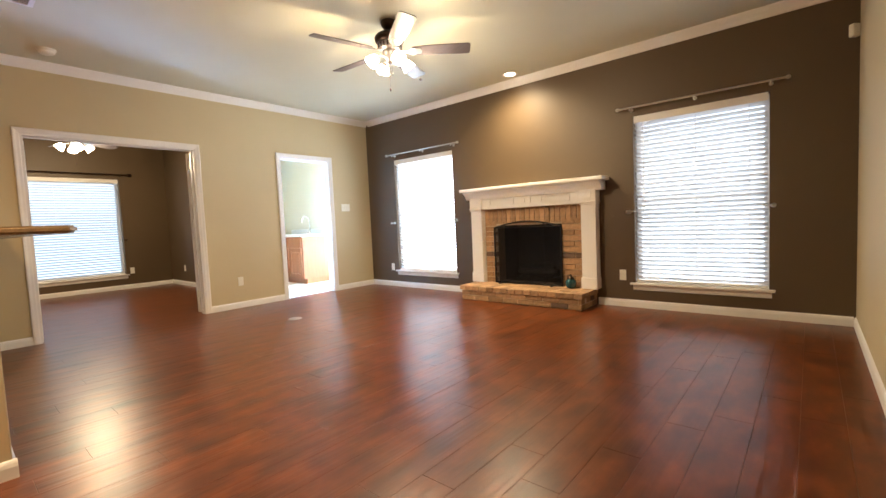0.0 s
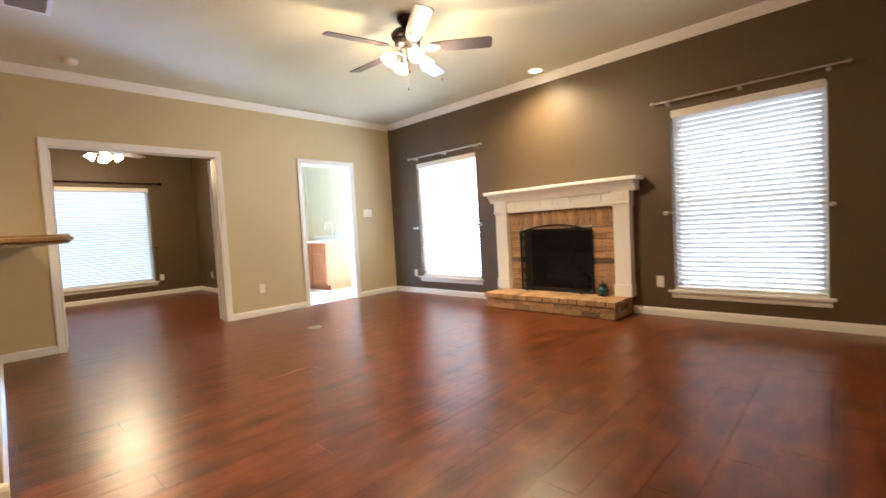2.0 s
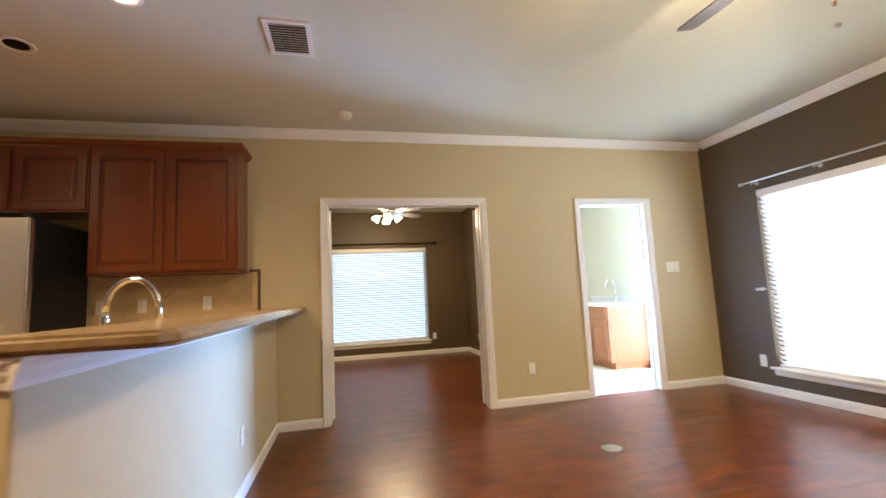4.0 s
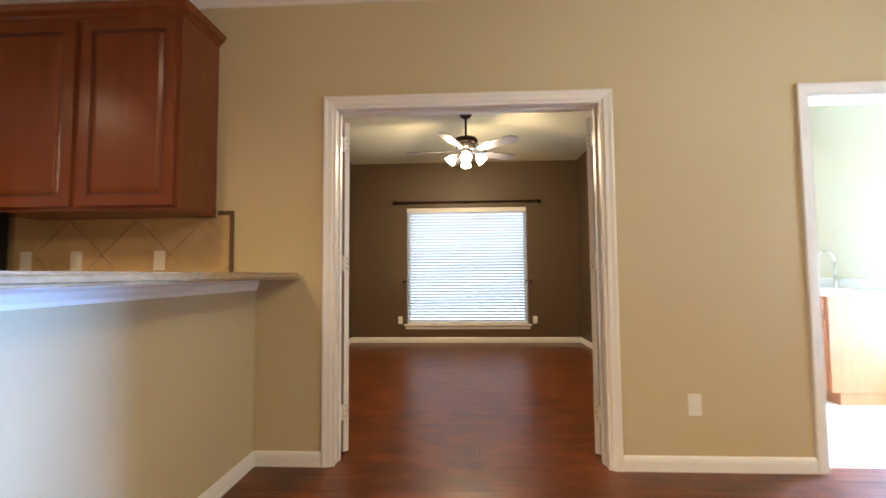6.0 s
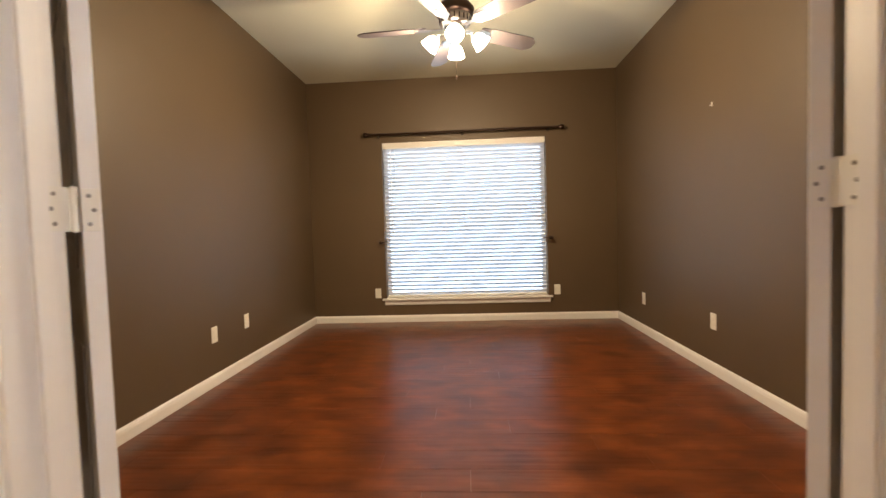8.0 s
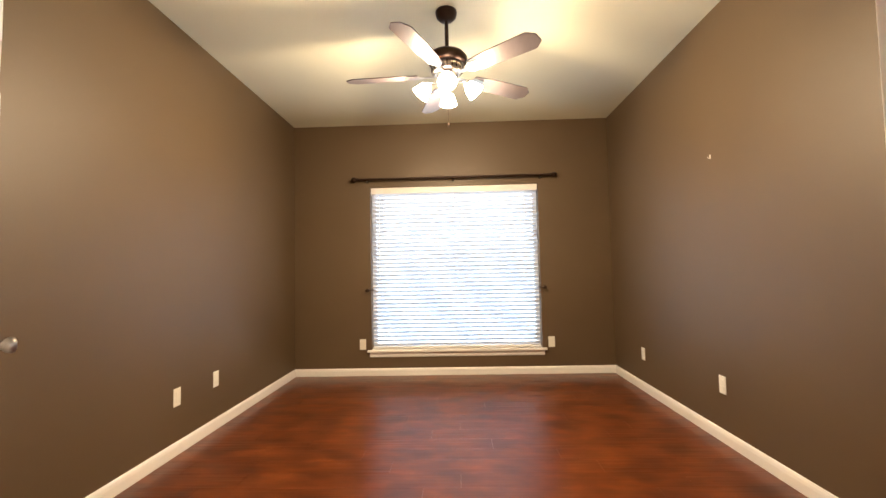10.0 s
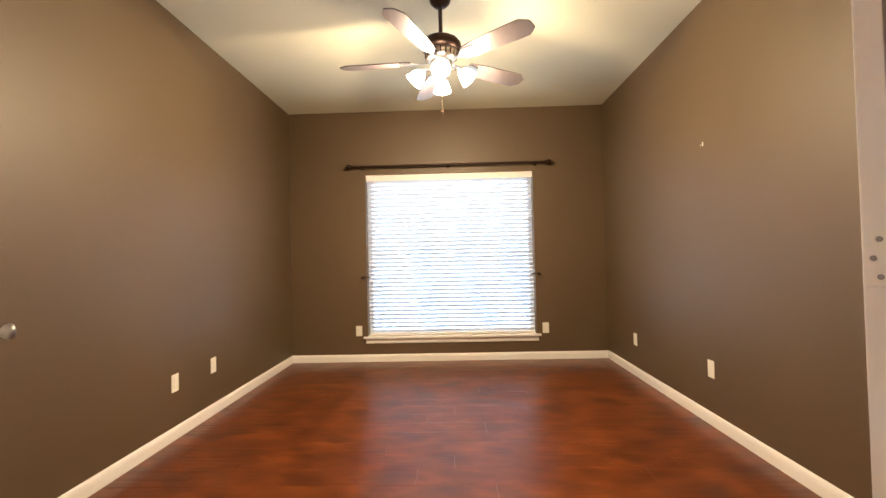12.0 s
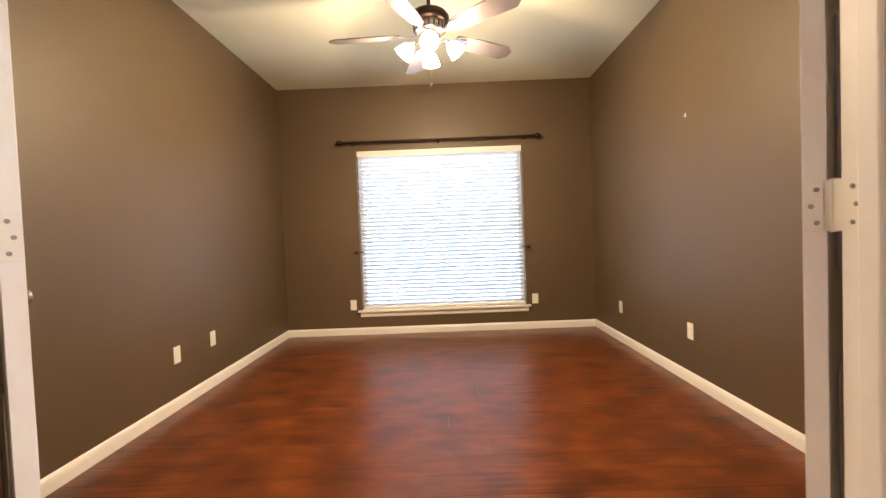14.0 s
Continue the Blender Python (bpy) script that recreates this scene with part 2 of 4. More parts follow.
def tube(points, r, segs=10, bm=None):
    """A bent pipe through points."""
    made = bm or bmesh.new()
    pts = [Vector(p) for p in points]
    rings, side = [], Vector((0, 0, 1))
    for i, p in enumerate(pts):
        d = (pts[min(i + 1, len(pts) - 1)] - pts[max(i - 1, 0)]).normalized()
        n = d.cross(side)
        if n.length < 1e-3:
            n = d.cross(Vector((1, 0, 0)))
        n.normalize()
        w = d.cross(n)
        side = n.cross(d)
        rings.append([made.verts.new(p + r * (math.cos(2 * math.pi * k / segs) * n + math.sin(2 * math.pi * k / segs) * w)) for k in range(segs)])
    for a, b in zip(rings, rings[1:]):
        for k in range(segs):
            made.faces.new((a[k], a[(k + 1) % segs], b[(k + 1) % segs], b[k]))
    made.faces.new(rings[0])
    made.faces.new(rings[-1])
    return made


def prism(outline, z0, z1, bm=None, at=None):
    """An outline in x and y, raised from z0 to z1."""
    made = bm or bmesh.new()
    lo, hi = ([made.verts.new((x, y, z)) for x, y in outline] for z in (z0, z1))
    n = len(outline)
    made.faces.new(list(reversed(lo)))
    made.faces.new(hi)
    for k in range(n):
        made.faces.new((lo[k], lo[(k + 1) % n], hi[(k + 1) % n], hi[k]))
    if at is not None:
        bmesh.ops.transform(made, matrix=at, verts=lo + hi)
    return made


def run(profile, a, b, out, bm=None):
    """A moulding: profile of (out from the wall, z) along the straight way from a to b; out: the unit way off the wall."""
    made = bm or bmesh.new()
    a, b, o = Vector((*a, 0)), Vector((*b, 0)), Vector((*out, 0))
    ends = [[made.verts.new(p + o * d + Vector((0, 0, z))) for d, z in profile] for p in (a, b)]
    n = len(profile)
    for k in range(n):
        made.faces.new((ends[0][k], ends[0][(k + 1) % n], ends[1][(k + 1) % n], ends[1][k]))
    made.faces.new(ends[0])
    made.faces.new(ends[1])
    return made


def wall(name, axis, near, far, u0, u1, z0, z1, mat, label, holes=()):
    """A wall across axis ('x' or 'y') from near to far; holes: (u0, u1, z0, z1), cut right through."""
    us = sorted({u0, u1, *(h[0] for h in holes), *(h[1] for h in holes)})
    zs = sorted({z0, z1, *(h[2] for h in holes), *(h[3] for h in holes)})
    solid = lambda i, j: 0 <= i < len(us) - 1 and 0 <= j < len(zs) - 1 and not any(h[0] <= us[i] < h[1] and h[2] <= zs[j] < h[3] for h in holes)
    bm = bmesh.new()
    put = lambda w, u, z: bm.verts.new((w, u, z) if axis == "x" else (u, w, z))
    for i in range(len(us) - 1):
        for j in range(len(zs) - 1):
            if not solid(i, j):
                continue
            a, b, c, d = us[i], us[i + 1], zs[j], zs[j + 1]
            for w in (near, far):
                bm.faces.new([put(w, *p) for p in ((a, c), (b, c), (b, d), (a, d))])
            for di, dj, p, q in ((-1, 0, (a, c), (a, d)), (1, 0, (b, c), (b, d)), (0, -1, (a, c), (b, c)), (0, 1, (a, d), (b, d))):
                if not solid(i + di, j + dj):
                    bm.faces.new([put(near, *p), put(near, *q), put(far, *q), put(far, *p)])
    bmesh.ops.remove_doubles(bm, verts=bm.verts, dist=1e-5)
    return tagged(part(name, bm, mat), label, "wall", kind="structure")


def structure(ob, label, category):
    return tagged(ob, label, category, kind="structure")

# ---- structure ----
DD, UD = (0.806, 2.342), (3.45, 4.27)       # clear openings of the study doors and the utility door
DZ = 2.04
T2 = (XW + XS) / 2
wall("wall_west", "x", XW, T2, YS, YW, 0, ZL, TAN, "khaki tan painted wall with two cased openings", [(*DD, 0, DZ), (*UD, 0, DZ)])
wall("wall_study_east", "x", T2, XS, SY0 - 0.1, SY1, 0, ZS, BROWN, "dark taupe painted study wall around the doors", [(*DD, 0, DZ)])
wall("wall_utility_east", "x", T2, XS, SY1, YW, 0, ZS, PALE, "pale green painted utility room wall", [(*UD, 0, DZ)])
FIREBOX = (-3.2, -2.28, 0.19, 0.93)
wall("wall_north", "y", YW, YW + 0.16, XW, XR, 0, ZL, BROWN, "dark brown painted wall with fireplace and two windows", [(*W1, WZ0, WZ1), (*W2, WZ0, WZ1), FIREBOX])
wall("wall_utility_north", "y", YW, YW + 0.16, UX, XW, 0, ZS, PALE, "pale green painted utility wall with a window", [(-6.88, -6.22, 0.12, 2.05)])
wall("wall_utility_west", "x", UX - 0.12, UX, SY1 + 0.1, YW + 0.16, 0, ZS, PALE, "pale green painted utility end wall")
wall("wall_east", "x", XR, XR + 0.12, 1.06, YW + 0.16, 0, ZL, TAN, "khaki tan painted wall beside the living room")
wall("wall_nook_north", "y", 2.2, 2.32, XR + 0.12, XE, 0, ZL, TAN, "khaki tan painted nook wall")
wall("wall_nook_east", "x", XE, XE + 0.14, YS, 2.32, 0, ZL, TAN, "khaki tan painted nook end wall")
wall("wall_south", "y", YS - 0.12, YS, XW - 0.13, XE + 0.14, 0, ZL, TAN, "khaki tan painted kitchen wall")
wall("wall_study_west", "x", SX - 0.16, SX, SY0 - 0.1, SY1 + 0.1, 0, ZS, BROWN, "dark taupe painted study wall with a window", [(*W3, WZ0 + 0.012, WZ1 + 0.07)])
wall("wall_study_south", "y", SY0 - 0.1, SY0, SX, T2, 0, ZS, BROWN, "dark taupe painted study side wall")
wall("wall_study_north", "y", SY1, SY1 + 0.05, SX, XS, 0, ZS, BROWN, "dark taupe painted study side wall")
wall("wall_utility_south", "y", SY1 + 0.05, SY1 + 0.1, SX, XS, 0, ZS, PALE, "pale green painted utility side wall")

structure(part("ceiling_living", box(T2, XE + 0.14, YS - 0.12, YW + 0.16, ZL, ZL + 0.12), CEIL), "off-white textured living room ceiling", "ceiling")
structure(part("ceiling_study", box(SX - 0.16, T2, SY0 - 0.1, YW + 0.16, ZS, ZS + 0.1), CEIL), "off-white textured study ceiling", "ceiling")
structure(part("ground", box(-60, 60, -60, 60, -0.5, -0.25), GRASS), "green lawn outside the house", "ground")

# unseen backdrops added outside to keep the gaps between slats darker
structure(part("added_backdrop_north", box(-12, 4, YW + 4, YW + 4.1, -0.3, 1.7), OUTSIDE), "plain pale backdrop added outside the windows", "fence")
structure(part("added_backdrop_west", box(SX - 4.1, SX - 4, -6, 8, -0.3, 1.7), OUTSIDE), "plain pale backdrop added outside the study", "fence")

# mouldings
BASE = [(0, 0), (0.014, 0), (0.014, 0.052), (0.011, 0.067), (0.006, 0.077), (0, 0.081)]
CROWN = [(0, 0), (0.010, 0), (0.013, 0.012), (0.020, 0.016), (0.030, 0.030), (0.048, 0.046), (0.058, 0.060), (0.064, 0.066), (0.067, 0.076), (0.067, 0.084), (0, 0.084)]


def baseboard(a, b, out):
    structure(part("baseboard", run(BASE, a, b, out), WHITE), "white painted wooden baseboard", "baseboard")


CW = 0.055     # casing width
baseboard((XW, 0.335), (XW, DD[0] - CW), (1, 0))
baseboard((XW, DD[1] + CW), (XW, UD[0] - CW), (1, 0))
baseboard((XW, UD[1] + CW), (XW, YW), (1, 0))
baseboard((XW + 0.014, YW), (-3.5, YW), (0, -1))
baseboard((-1.87, YW), (XR - 0.014, YW), (0, -1))
baseboard((XR, 1.15), (XR, YW), (-1, 0))
baseboard((SX, SY0), (SX, SY1), (1, 0))
baseboard((SX + 0.014, SY0), (XS, SY0), (0, 1))
baseboard((SX + 0.014, SY1), (XS, SY1), (0, -1))
baseboard((XS, SY0 + 0.014), (XS, DD[0] - CW), (-1, 0))
baseboard((XS, DD[1] + CW), (XS, SY1 - 0.014), (-1, 0))
baseboard((UX, YW), (-6.95, YW), (0, -1))
baseboard((XR + 0.12, 2.2), (XE, 2.2), (0, -1))
baseboard((XE, YS), (XE, 2.18), (-1, 0))

for a, b, o in (((XW, YS), (XW, YW), (1, 0)), ((XW + 0.066, YW), (XR, YW), (0, -1)), ((XR, 1.15), (XR, YW - 0.066), (-1, 0))):
    structure(part("crown_moulding", run([(d, ZL - 0.084 + z) for d, z in CROWN], a, b, o), WHITE), "white crown moulding along the ceiling", "trim")

# door frames: jamb lining and profiled casing on both faces
CASING = [(0, 0), (0.009, 0), (0.012, 0.008), (0.014, 0.026), (0.018, 0.04), (0.018, CW - 0.004), (0.014, CW), (0, CW)]


def casing(name, parent, face, out, y0, y1, top):
    """Three mitred lengths round an opening, on a wall across x."""
    o = Vector((out, 0, 0))
    for nm, a, b, w, grow in (("side_casing", (y0, 0), (y0, top), (-1, 0), (0, 1)), ("side_casing", (y1, 0), (y1, top), (1, 0), (0, 1)), ("head_casing", (y0, top), (y1, top), (0, 1), (1, 0))):
        bm = bmesh.new()
        ends = []
        for k, p in enumerate((a, b)):
            ring = []
            for d, c in CASING:
                y, z = p[0] + w[0] * c, p[1] + w[1] * c
                if nm == "side_casing" and k == 1:
                    z += c
                if nm == "head_casing":
                    y += -c if k == 0 else c
                ring.append(bm.verts.new(Vector((face, y, z)) + o * d))
            ends.append(ring)
        n = len(CASING)
        for k in range(n):
            bm.faces.new((ends[0][k], ends[0][(k + 1) % n], ends[1][(k + 1) % n], ends[1][k]))
        bm.faces.new(ends[0])
        bm.faces.new(ends[1])
        part(nm, bm, WHITE, parent)


def door_frame(name, y0, y1, label, stop):
    f = thing(name, (0, 0, 0), label, "door frame", kind="structure")
    casing(name, f, XW, 1, y0, y1, DZ)
    casing(name, f, XS, -1, y0, y1, DZ)
    part("jamb", box(XS - 0.002, XW + 0.002, y0 - 0.001, y0 + 0.016, 0, DZ - 0.016), WHITE, f)
    part("jamb", box(XS - 0.002, XW + 0.002, y1 - 0.016, y1 + 0.001, 0, DZ - 0.016), WHITE, f)
    part("head_jamb", box(XS - 0.002, XW + 0.002, y0, y1, DZ - 0.016, DZ + 0.001), WHITE, f)
    part("stop", box(stop - 0.018, stop + 0.018, y0 + 0.016, y0 + 0.027, 0, DZ - 0.016, 0.002), WHITE, f)
    part("stop", box(stop - 0.018, stop + 0.018, y1 - 0.027, y1 - 0.016, 0, DZ - 0.016, 0.002), WHITE, f)
    part("head_stop", box(stop - 0.018, stop + 0.018, y0 + 0.016, y1 - 0.016, DZ - 0.027, DZ - 0.016, 0.002), WHITE, f)
    return f


study_frame = door_frame("door_frame_1", *DD, "white cased opening of the study's double doors", XW - 0.075)
door_frame("door_frame_2", *UD, "white cased opening to the utility room", XW - 0.09)


def door_leaf(name, hinge, angle, side, knob, label):
    """A white panelled door leaf hung at hinge, open at angle; local x runs away from the hinge, the face with the knob is at side * 0.035."""
    d = thing(name, pose(*hinge, 0, 0, angle), label, "door", "study double doors", "structure")
    w, hgt, t = 0.735, 2.005, 0.035
    lo, hi = sorted((0.0, side * t))
    part("leaf", box(0, w, lo, hi, 0.012, hgt, 0.0015), WHITE, d)
    for x0, x1 in ((0.11, 0.335), (0.40, 0.625)):
        for z0, z1 in ((0.22, 0.82), (1.0, 1.5), (1.6, 1.88)):
            for y in (lo - 0.004, hi):
                part("panel", box(x0, x1, y, y + 0.004, z0, z1, 0.0018), WHITE, d)
    for z in (0.25, 1.13, 1.86):
        h = part("hinge", box(-0.0035, 0.0005, lo + 0.004, hi - 0.001, z - 0.045, z + 0.045, 0.0008), PLASTIC, d, "white painted steel butt hinge")
        jy = -side * 0.012
        part("barrel", rod((-0.010, jy, z - 0.047), (-0.010, jy, z + 0.047), 0.0078, 12), PLASTIC, h, "hinge barrel")
        for k, dy in ((-1, 0.4), (0, 0.62), (1, 0.4)):
            part("screw", lathe([(0.0045, 0), (0.0045, 0.001), (0.003, 0.0018)], 10, None, pose(-0.0032, side * t * dy, z + 0.03 * k, 0, -90, 0)), KNOB, h, "round dull screw head")
    if knob:
        k = part("door_knob", lathe([(0.028, 0), (0.028, 0.005), (0.011, 0.010), (0.010, 0.026), (0.019, 0.034), (0.023, 0.044), (0.021, 0.054), (0.010, 0.059)], 24, None, pose(w - 0.065, hi if side > 0 else lo, 0.965, -90 * side, 0, 0)), KNOB, d, "satin nickel door knob", True)
    return d


# strip of jamb-side hinge leaf is part of the frame
for y, s in ((DD[0] + 0.016, 1), (DD[1] - 0.016, -1)):
    for z in (0.25, 1.13, 1.86):
        lo, hi = sorted((y, y + s * 0.002))
        part("hinge_plate", box(-5.9435, XS + 0.034, lo, hi, z - 0.045, z + 0.045), PLASTIC, study_frame, "white painted hinge plate")
        for k, dx in ((-1, 0.02), (0, 0.026), (1, 0.02)):
            part("screw", lathe([(0.0045, 0), (0.0045, 0.001), (0.003, 0.0018)], 10, None, pose(XS + dx, y + s * 0.002, z + 0.03 * k, -90 * s, 0, 0)), KNOB, study_frame, "round dull screw head")
door_leaf("door_1", (-5.945, 0.828, 0), 180 + 48.7, -1, True, "white panelled study door leaf standing open into the study")
door_leaf("door_2", (-5.945, 2.33, 0), 180 - 48.7, 1, False, "white panelled study door leaf standing open into the study")

# ---- windows, blinds and curtain rods ----


def window(name, m, wide, z0, z1, label):
    """A white double-hung window in a wall; local x along the wall, y to the outside, origin at the wall's inner face."""
    w = thing(name, m, label, "window", kind="structure")
    h = wide / 2
    bm = bmesh.new()
    for b in ((-h, -h + 0.045, z0, z1), (h - 0.045, h, z0, z1), (-h + 0.045, h - 0.045, z0, z0 + 0.05), (-h + 0.045, h - 0.045, z1 - 0.05, z1), (-h + 0.045, h - 0.045, (z0 + z1) / 2 - 0.009, (z0 + z1) / 2 + 0.009)):
        box(b[0], b[1], 0.112, 0.155, b[2], b[3], 0, bm)
    part("window_frame", bm, WHITE, w)
    mid = (z0 + z1) / 2
    for a, b in ((z0 + 0.05, mid - 0.009), (mid + 0.009, z1 - 0.05)):
        pane = part("pane", box(-h + 0.045, h - 0.045, 0.130, 0.134, a, b), PANE, w)
        pane.visible_shadow = False
    sill = part("window_sill", box(-h - 0.045, h + 0.045, -0.045, -0.001, z0 - 0.022, z0, 0.004), WHITE, w)
    part("stool", box(-h + 0.001, h - 0.001, -0.001, 0.111, z0 - 0.001, z0 + 0.003), WHITE, sill)
    part("apron", run([(0, z0 - 0.078), (0.011, z0 - 0.078), (0.016, z0 - 0.06), (0.016, z0 - 0.04), (0.024, z0 - 0.022), (0, z0 - 0.022)], (-h - 0.02, 0), (h + 0.02, 0), (0, -1)), WHITE, w)
    return w


def blind(m, wide, z0, z1, tilt, label):
    b = thing("window_blind", m, label, "window blind", "white slatted blinds")
    h = wide / 2 - 0.008
    part("valance", box(-h, h, -0.004, 0.012, z1 - 0.075, z1 - 0.004, 0.004), WHITE, b)
    part("head_rail", box(-h + 0.01, h - 0.01, 0.016, 0.07, z1 - 0.06, z1 - 0.004), WHITE, b)
    pitch, top, low = 0.0455, z1 - 0.09, z0 + 0.05
    n = round((top - low) / pitch) + 1
    pitch = (top - low) / (n - 1)
    me = None
    for k in range(n):
        z = top - k * pitch
        if me is None:
            bm = bmesh.new()
            prof = [(-0.0255, 0.0), (-0.012, 0.0028), (0, 0.0036), (0.012, 0.0028), (0.0255, 0.0), (0.012, 0.0002), (0, 0.001), (-0.012, 0.0002)]
            ends = [[bm.verts.new((x, y, zz)) for y, zz in prof] for x in (-h + 0.004, h - 0.004)]
            for i in range(8):
                bm.faces.new((ends[0][i], ends[0][(i + 1) % 8], ends[1][(i + 1) % 8], ends[1][i]))
            bm.faces.new(ends[0])
            bm.faces.new(ends[1])
            ob = part("slat", bm, SLAT, b)
            me = ob.data
        else:
            ob = new("slat", me)
            ob.parent = b
        ob.matrix_basis = pose(0, 0.042, z, tilt + random.uniform(-0.6, 0.6), random.uniform(-0.05, 0.05), 0)
    part("bottom_rail", box(-h + 0.003, h - 0.003, 0.018, 0.066, z0 + 0.008, z0 + 0.028, 0.004), WHITE, b)
    for x in (-h + 0.14, 0, h - 0.14):
        part("ladder_cord", box(x - 0.0022, x + 0.0022, 0.0115, 0.0125, z0 + 0.02, z1 - 0.05), SLAT, b)
    part("wand", rod((-h + 0.09, 0.004, z0 + 0.75), (-h + 0.09, 0.004, z1 - 0.07), 0.004, 8), PLASTIC, b)
    return b


def curtain_rod(m, x0, x1, z, mat, label, big):
    """A rod on brackets with finials, local y to the outside."""
    r = thing("curtain_rod", m, label, "curtain rod")
    off = -0.075
    part("rod", rod((x0, off, z), (x1, off, z), 0.009 if not big else 0.0135), mat, r)
    for x, s in ((x0, -1), (x1, 1)):
        fin = [(0.012, 0), (0.016, 0.006), (0.010, 0.012), (0.019, 0.024), (0.024, 0.038), (0.019, 0.054), (0.006, 0.062)]
        k = 1.3 if big else 0.8
        part("finial", lathe([(a * k, c * k) for a, c in fin], 16, None, pose(x, off, z, 0, 90 * s, 0)), mat, r, "", True)
    for x in (x0 + 0.09, (x0 + x1) / 2, x1 - 0.09):
        br = part("bracket", lathe([(0.018, 0), (0.018, 0.005), (0.006, 0.008), (0.006, 0.07)], 12, None, pose(x, 0, z - 0.012, 90, 0, 0)), mat, r)
        part("cradle", rod((x, off, z - 0.03), (x, off, z - 0.008), 0.006, 8), mat, br)


def holdback(m, x, z, s, mat, label):
    h = thing("curtain_holdback", m, label, "curtain holdback", "curtain holdbacks")
    part("rose", lathe([(0.02, 0), (0.02, 0.005), (0.007, 0.009), (0.006, 0.06)], 12, None, pose(x, 0, z, 90, 0, 0)), mat, h)
    part("arm", tube([(x, -0.06, z), (x - s * 0.03, -0.075, z + 0.004), (x - s * 0.07, -0.07, z + 0.004), (x - s * 0.085, -0.05, z + 0.002)], 0.006, 8), mat, h)
    part("knob", lathe([(0.006, 0), (0.016, 0.008), (0.018, 0.016), (0.010, 0.024)], 14, None, pose(x, -0.058, z, 90, 0, 0)), mat, h, "", True)


def cover_plate(m, z, slots, label, category, wide=0.07, high=0.115):
    p = thing(category.replace(" ", "_"), m, label, category, "wall plates")
    part("plate", box(-wide / 2, wide / 2, -0.006, 0, z - high / 2, z + high / 2, 0.0025), PLASTIC, p)
    n = max(1, round(wide / 0.07))
    for k in range(n):
        x = (k - (n - 1) / 2) * 0.046
        if slots:
            for dz in (-0.021, 0.021):
                part("socket", box(x - 0.016, x + 0.016, -0.0085, -0.005, z + dz - 0.014, z + dz + 0.014, 0.002), PLASTIC, p)
        else:
            part("rocker", box(x - 0.016, x + 0.016, -0.0095, -0.005, z - 0.033, z + 0.033, 0.002), PLASTIC, p)
    return p


NORTH = lambda x: pose(x, YW, 0)
for nm, (a, b) in (("window_1", W1), ("window_2", W2)):
    window(nm, NORTH((a + b) / 2), b - a, WZ0, WZ1, "white framed window in the dark brown wall")
blind(NORTH(sum(W1) / 2), W1[1] - W1[0], WZ0, WZ1, -42, "white slatted blind glowing with daylight, nearly closed")
blind(NORTH(sum(W2) / 2), W2[1] - W2[0], WZ0, WZ1, -42, "white slatted blind, slats tilted half open")
curtain_rod(NORTH(0), -5.19, -3.80, 2.105, NICKEL, "brushed nickel curtain rod above the blind", False)
curtain_rod(NORTH(0), -1.57, -0.22, 2.105, NICKEL, "brushed nickel curtain rod above the blind", False)
for x, s in ((-5.18, -1), (-3.89, 1), (-1.52, -1), (-0.29, 1)):
    holdback(NORTH(0), x, 1.03, s, NICKEL, "brushed nickel curtain holdback beside the window")
WEST = pose(SX, sum(W3) / 2, 0, 0, 0, 90)
window("window_3", WEST, W3[1] - W3[0], WZ0 + 0.012, WZ1 + 0.07, "wide white framed window in the study")
blind(WEST, W3[1] - W3[0], WZ0 + 0.012, WZ1 + 0.07, -42, "wide white slatted blind glowing with daylight")
curtain_rod(WEST, -1.06, 1.06, 2.18, BRONZE, "dark bronze curtain rod with ball finials", True)
for x, s in ((-0.98, -1), (0.98, 1)):
    holdback(WEST, x, 0.945, s, BRONZE, "dark bronze curtain holdback beside the window")
window("window_4", NORTH(-6.55), 0.66, 0.12, 2.05, "tall bright utility room window")

# wall plates
for m, z, s, label, cat, w in (
        (pose(XW, 2.785, 0, 0, 0, 90), 0.35, 1, "ivory double outlet on the tan wall", "outlet", 0.07),
        (pose(XW, 4.55, 0, 0, 0, 90), 1.315, 0, "ivory triple light switch on the tan wall", "light switch", 0.162),
        (NORTH(-1.60), 0.347, 1, "ivory outlet on the dark brown wall", "outlet", 0.07),
        (NORTH(-5.27), 0.315, 1, "ivory outlet on the dark brown wall", "outlet", 0.07),
        (pose(SX, 0.555, 0, 0, 0, 90), 0.345, 1, "ivory outlet beside the study window", "outlet", 0.07),
        (pose(SX, 2.64, 0, 0, 0, 90), 0.345, 1, "ivory outlet beside the study window", "outlet", 0.07),
        (pose(-8.17, SY1, 0), 0.37, 1, "ivory outlet on the taupe study wall", "outlet", 0.07),
        (pose(-9.37, SY1, 0), 0.34, 1, "ivory outlet on the taupe study wall", "outlet", 0.07),
        (pose(-8.05, SY0, 0, 0, 0, 180), 0.365, 1, "ivory outlet on the taupe study wall", "outlet", 0.07),
        (pose(-8.50, SY0, 0, 0, 0, 180), 0.37, 1, "ivory outlet on the taupe study wall", "outlet", 0.07)):
    cover_plate(m, z, s, label, cat, w)

# ---- ceiling fans ----


